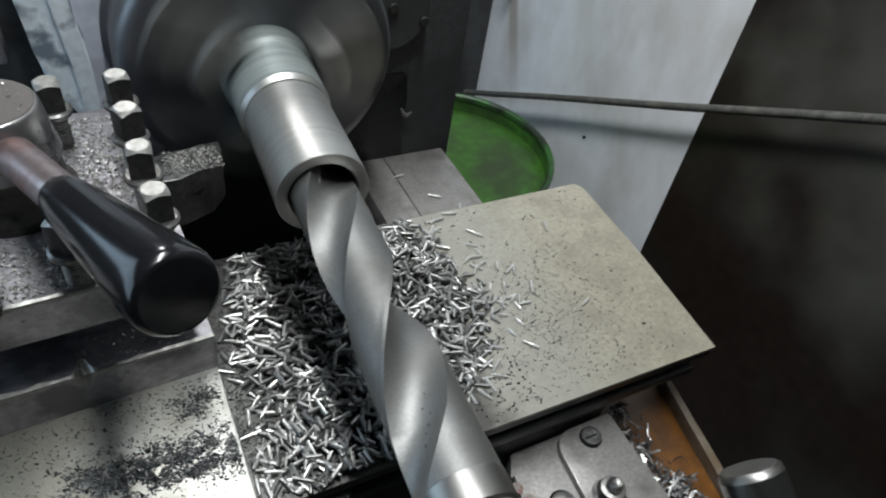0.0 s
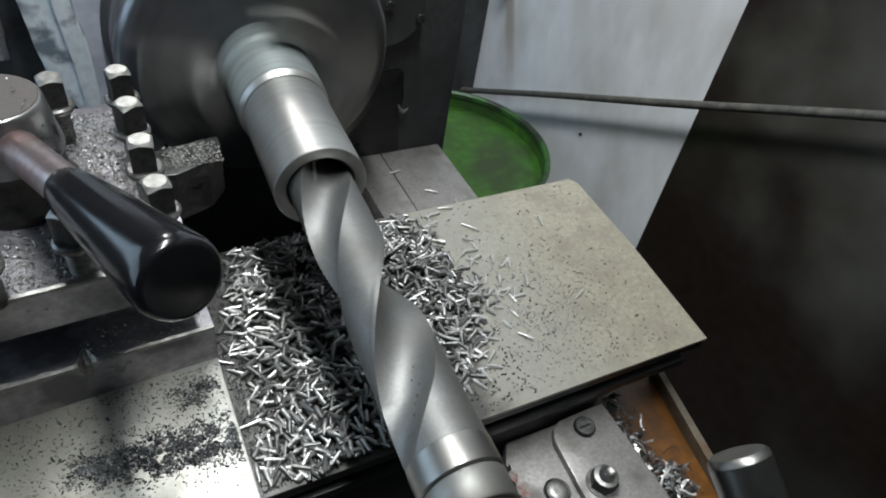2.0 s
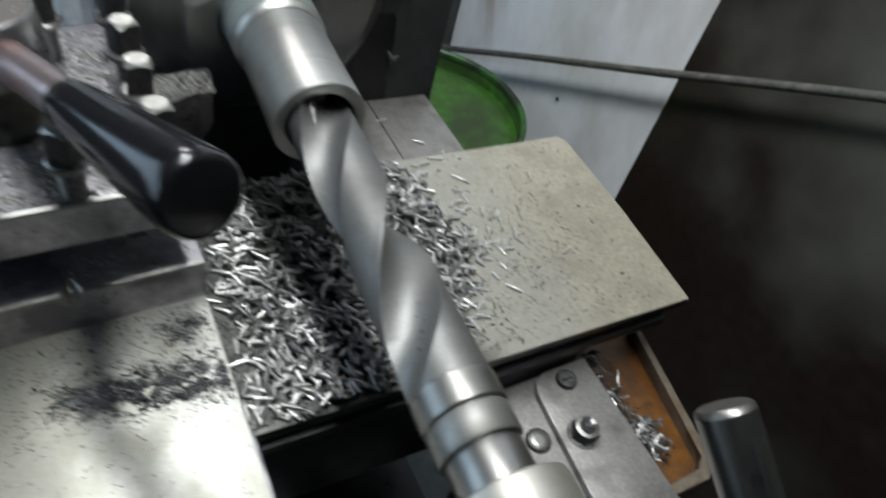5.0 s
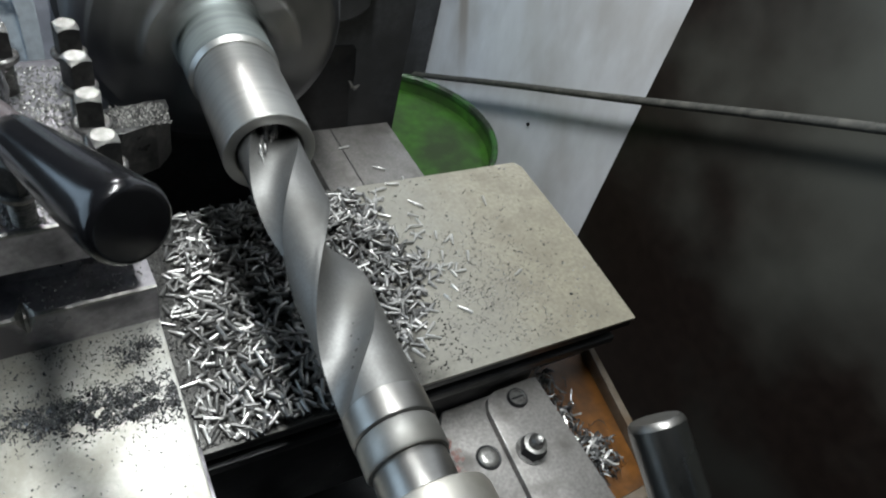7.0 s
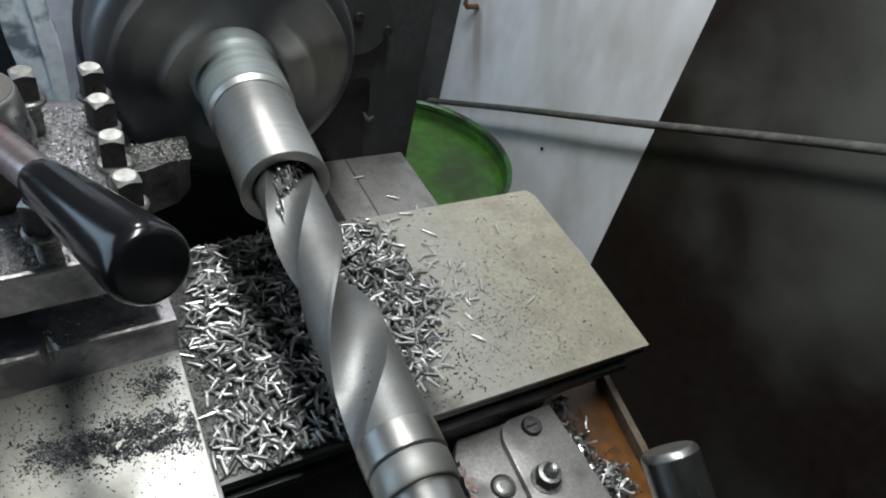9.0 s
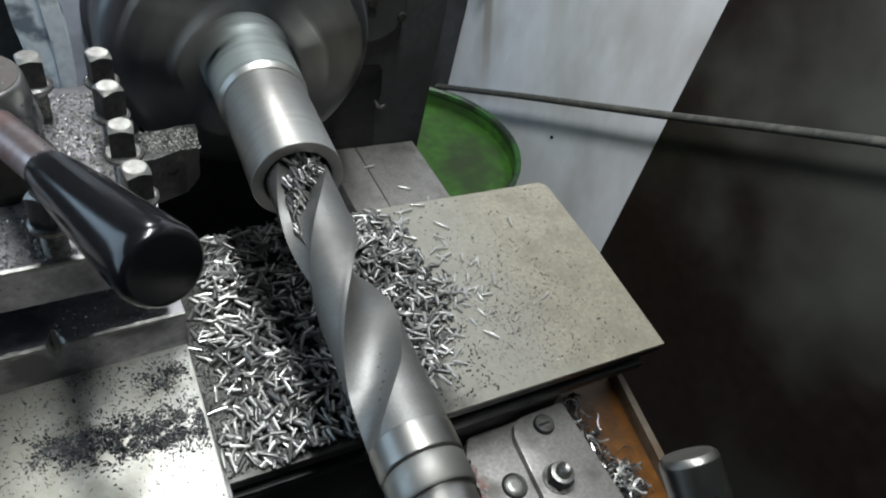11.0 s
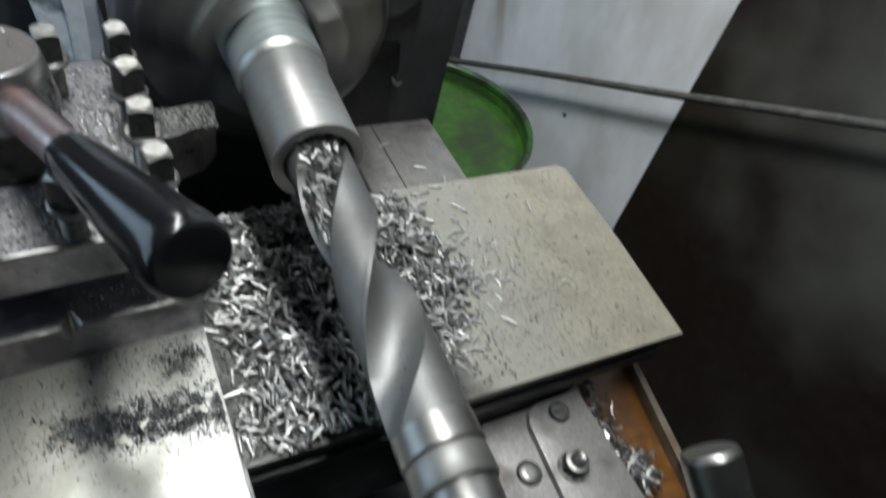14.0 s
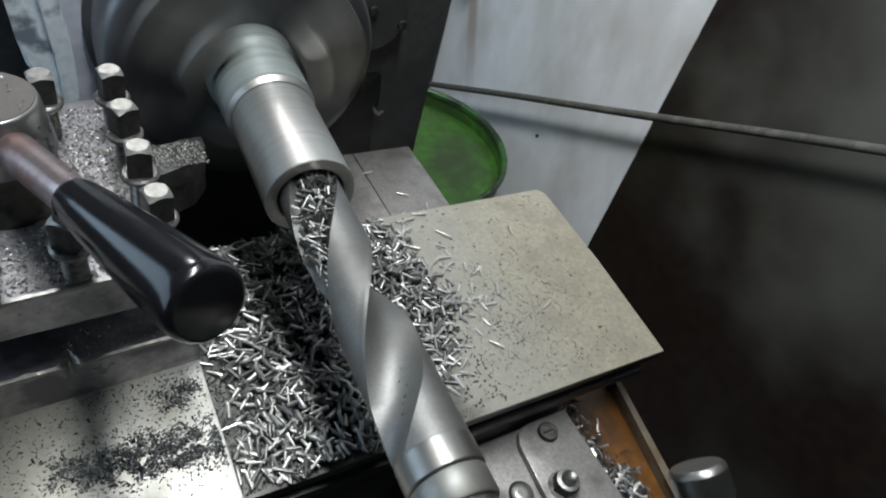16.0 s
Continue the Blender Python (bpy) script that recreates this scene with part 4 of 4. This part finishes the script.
def swarf(name, count, mat, label, strand):
    """Curled ribbons of turning swarf, with some long drawn-out strands."""
    verts, faces = [], []
    for k in range(count):
        y = rng.uniform(-0.088, 0.018)
        x = -0.065 + abs(rng.gauss(0, 0.008)) + 0.08 * (y + 0.04)
        if k < count * 0.35:
            x, y = rng.gauss(-0.042, 0.009), rng.gauss(-0.062, 0.012)
        if not -0.077 < x < -0.03 + 0.18 * (y + 0.09) or y < -0.096:
            continue
        z = -0.0862 + rng.random() * 0.015 * math.exp(-((x + 0.058) / 0.014) ** 2)
        r, turns, pitch = rng.uniform(0.001, 0.0034), rng.uniform(0.4, 1.7), rng.uniform(0.003, 0.009)
        if rng.random() < strand:
            r, turns, pitch = rng.uniform(0.0008, 0.0018), rng.uniform(0.6, 1.2), rng.uniform(0.008, 0.013)
        q = Euler((rng.uniform(-0.5, 0.5), rng.uniform(-0.3, 0.3), rng.uniform(0, 6.3))).to_matrix()
        b, n = len(verts), 14
        half = rng.uniform(0.0005, 0.0011)
        for i in range(n):
            a = turns * 2 * math.pi * i / n
            c = Vector((pitch * turns * (i / n - 0.5) * 2, r * math.cos(a), r * math.sin(a)))
            for w in (-half, half):
                verts.append(Vector((x, y, z + 0.002)) + q @ (c + Vector((0.2 * w, w, 0.3 * w))))
        for i in range(n - 1):
            k = b + 2 * i
            faces.append((k, k + 1, k + 3, k + 2))
    return tagged(new(name, mesh_of(name, verts, faces, mat)), label, "swarf", "", "stuff")


swarf("tray_swarf", 26, SWARF, "tangled bright swarf curls lying in the oil tray", 0.65)
swarf("oily_swarf", 150, GRAIN, "dark oily swarf matted in the tray", 0.2)

# chips carried out along the flute
PLUG_TIP = 0.070


def flute_plug():
    verts, faces = [], []
    for _ in range(330):
        s = PLUG_TIP + 0.085 * rng.random() ** 0.75
        near = min(1.0, (s - PLUG_TIP) / 0.03)
        u = 0.47 + 0.24 * (1 - near) + rng.uniform(-1, 1) * (0.07 + 0.23 * near)
        floor_at, chord = flute_point(u, 0.05)[0], polar(FLUTE_MID + FLUTE_HALF * (2 * u - 1), 0.93)
        p = drill_place(floor_at.lerp(chord, rng.uniform(0.2, 0.45 + 0.45 * near)), s - 0.016)
        add_chip(verts, faces, (p.x, s, p.z), rng.gauss(1.9, 0.7), rng.gauss(0, 0.35), rng.uniform(0.008, 0.0145), rng.uniform(0.0017, 0.0026), rng.uniform(0, 3))
    for k in range(9):
        s = PLUG_TIP - 0.016 * rng.random()
        p = drill_place(flute_point(0.72 + rng.uniform(-0.06, 0.06), 0.05)[0] * 1.06, s - 0.016)
        add_chip(verts, faces, (p.x, s, p.z), rng.gauss(1.75, 0.25), rng.gauss(0, 0.15), rng.uniform(0.008, 0.0125), rng.uniform(0.0017, 0.0024), rng.uniform(0, 3))
    return tagged(new("flute_chips", mesh_of("flute_chips", verts, faces, CHIP)), "bundle of fresh steel chips sliding along the drill flute", "metal chips", "", "stuff")


plug = flute_plug()

# ---- movement ----
FEED = [(0, 0), (1, 0.0048), (2, 0.008), (3, 0.0096), (5, 0.0098), (8.3, 0.0100), (11, 0.012), (12.5, 0.0128), (14, 0.0145), (16, 0.016)]
TIP = [(0, 0.140), (5, 0.134), (7.0, 0.123), (7.5, 0.119), (8.5, 0.112), (11, 0.09), (12.5, 0.083), (14.5, 0.072), (15.5, 0.068), (16, 0.067)]


LAG = [(0, 22), (1, 60), (2, 68), (4, 65), (8, 25), (16, 22), (17, 22)]      # degrees by which the spindle strays from three turns a second


def motions():
    for ob in (drill, quill):
        walk(ob, [(t, AXIS @ Matrix.Translation((0, f, 0))) for t, f in FEED])
    rows = []
    for t, tip in TIP:
        d = tip - PLUG_TIP
        turn = 360 / LEAD * (d - (lerp_table(FEED, t) - 0.016))
        rows.append((t, AXIS @ Matrix.Translation((0, d, 0)) @ pose(0, 0, 0, 0, turn, 0)))
    walk(plug, rows)
    step = 1 / 15
    for ob, s in ((chuck, 0.30), (work, 0.2)):
        walk(ob, [(i * step, AXIS @ Matrix.Translation((0, s, 0)) @ pose(0, 0, 0, 0, -1080 * i * step - lerp_table(LAG, i * step), 0)) for i in range(241)])


motions()
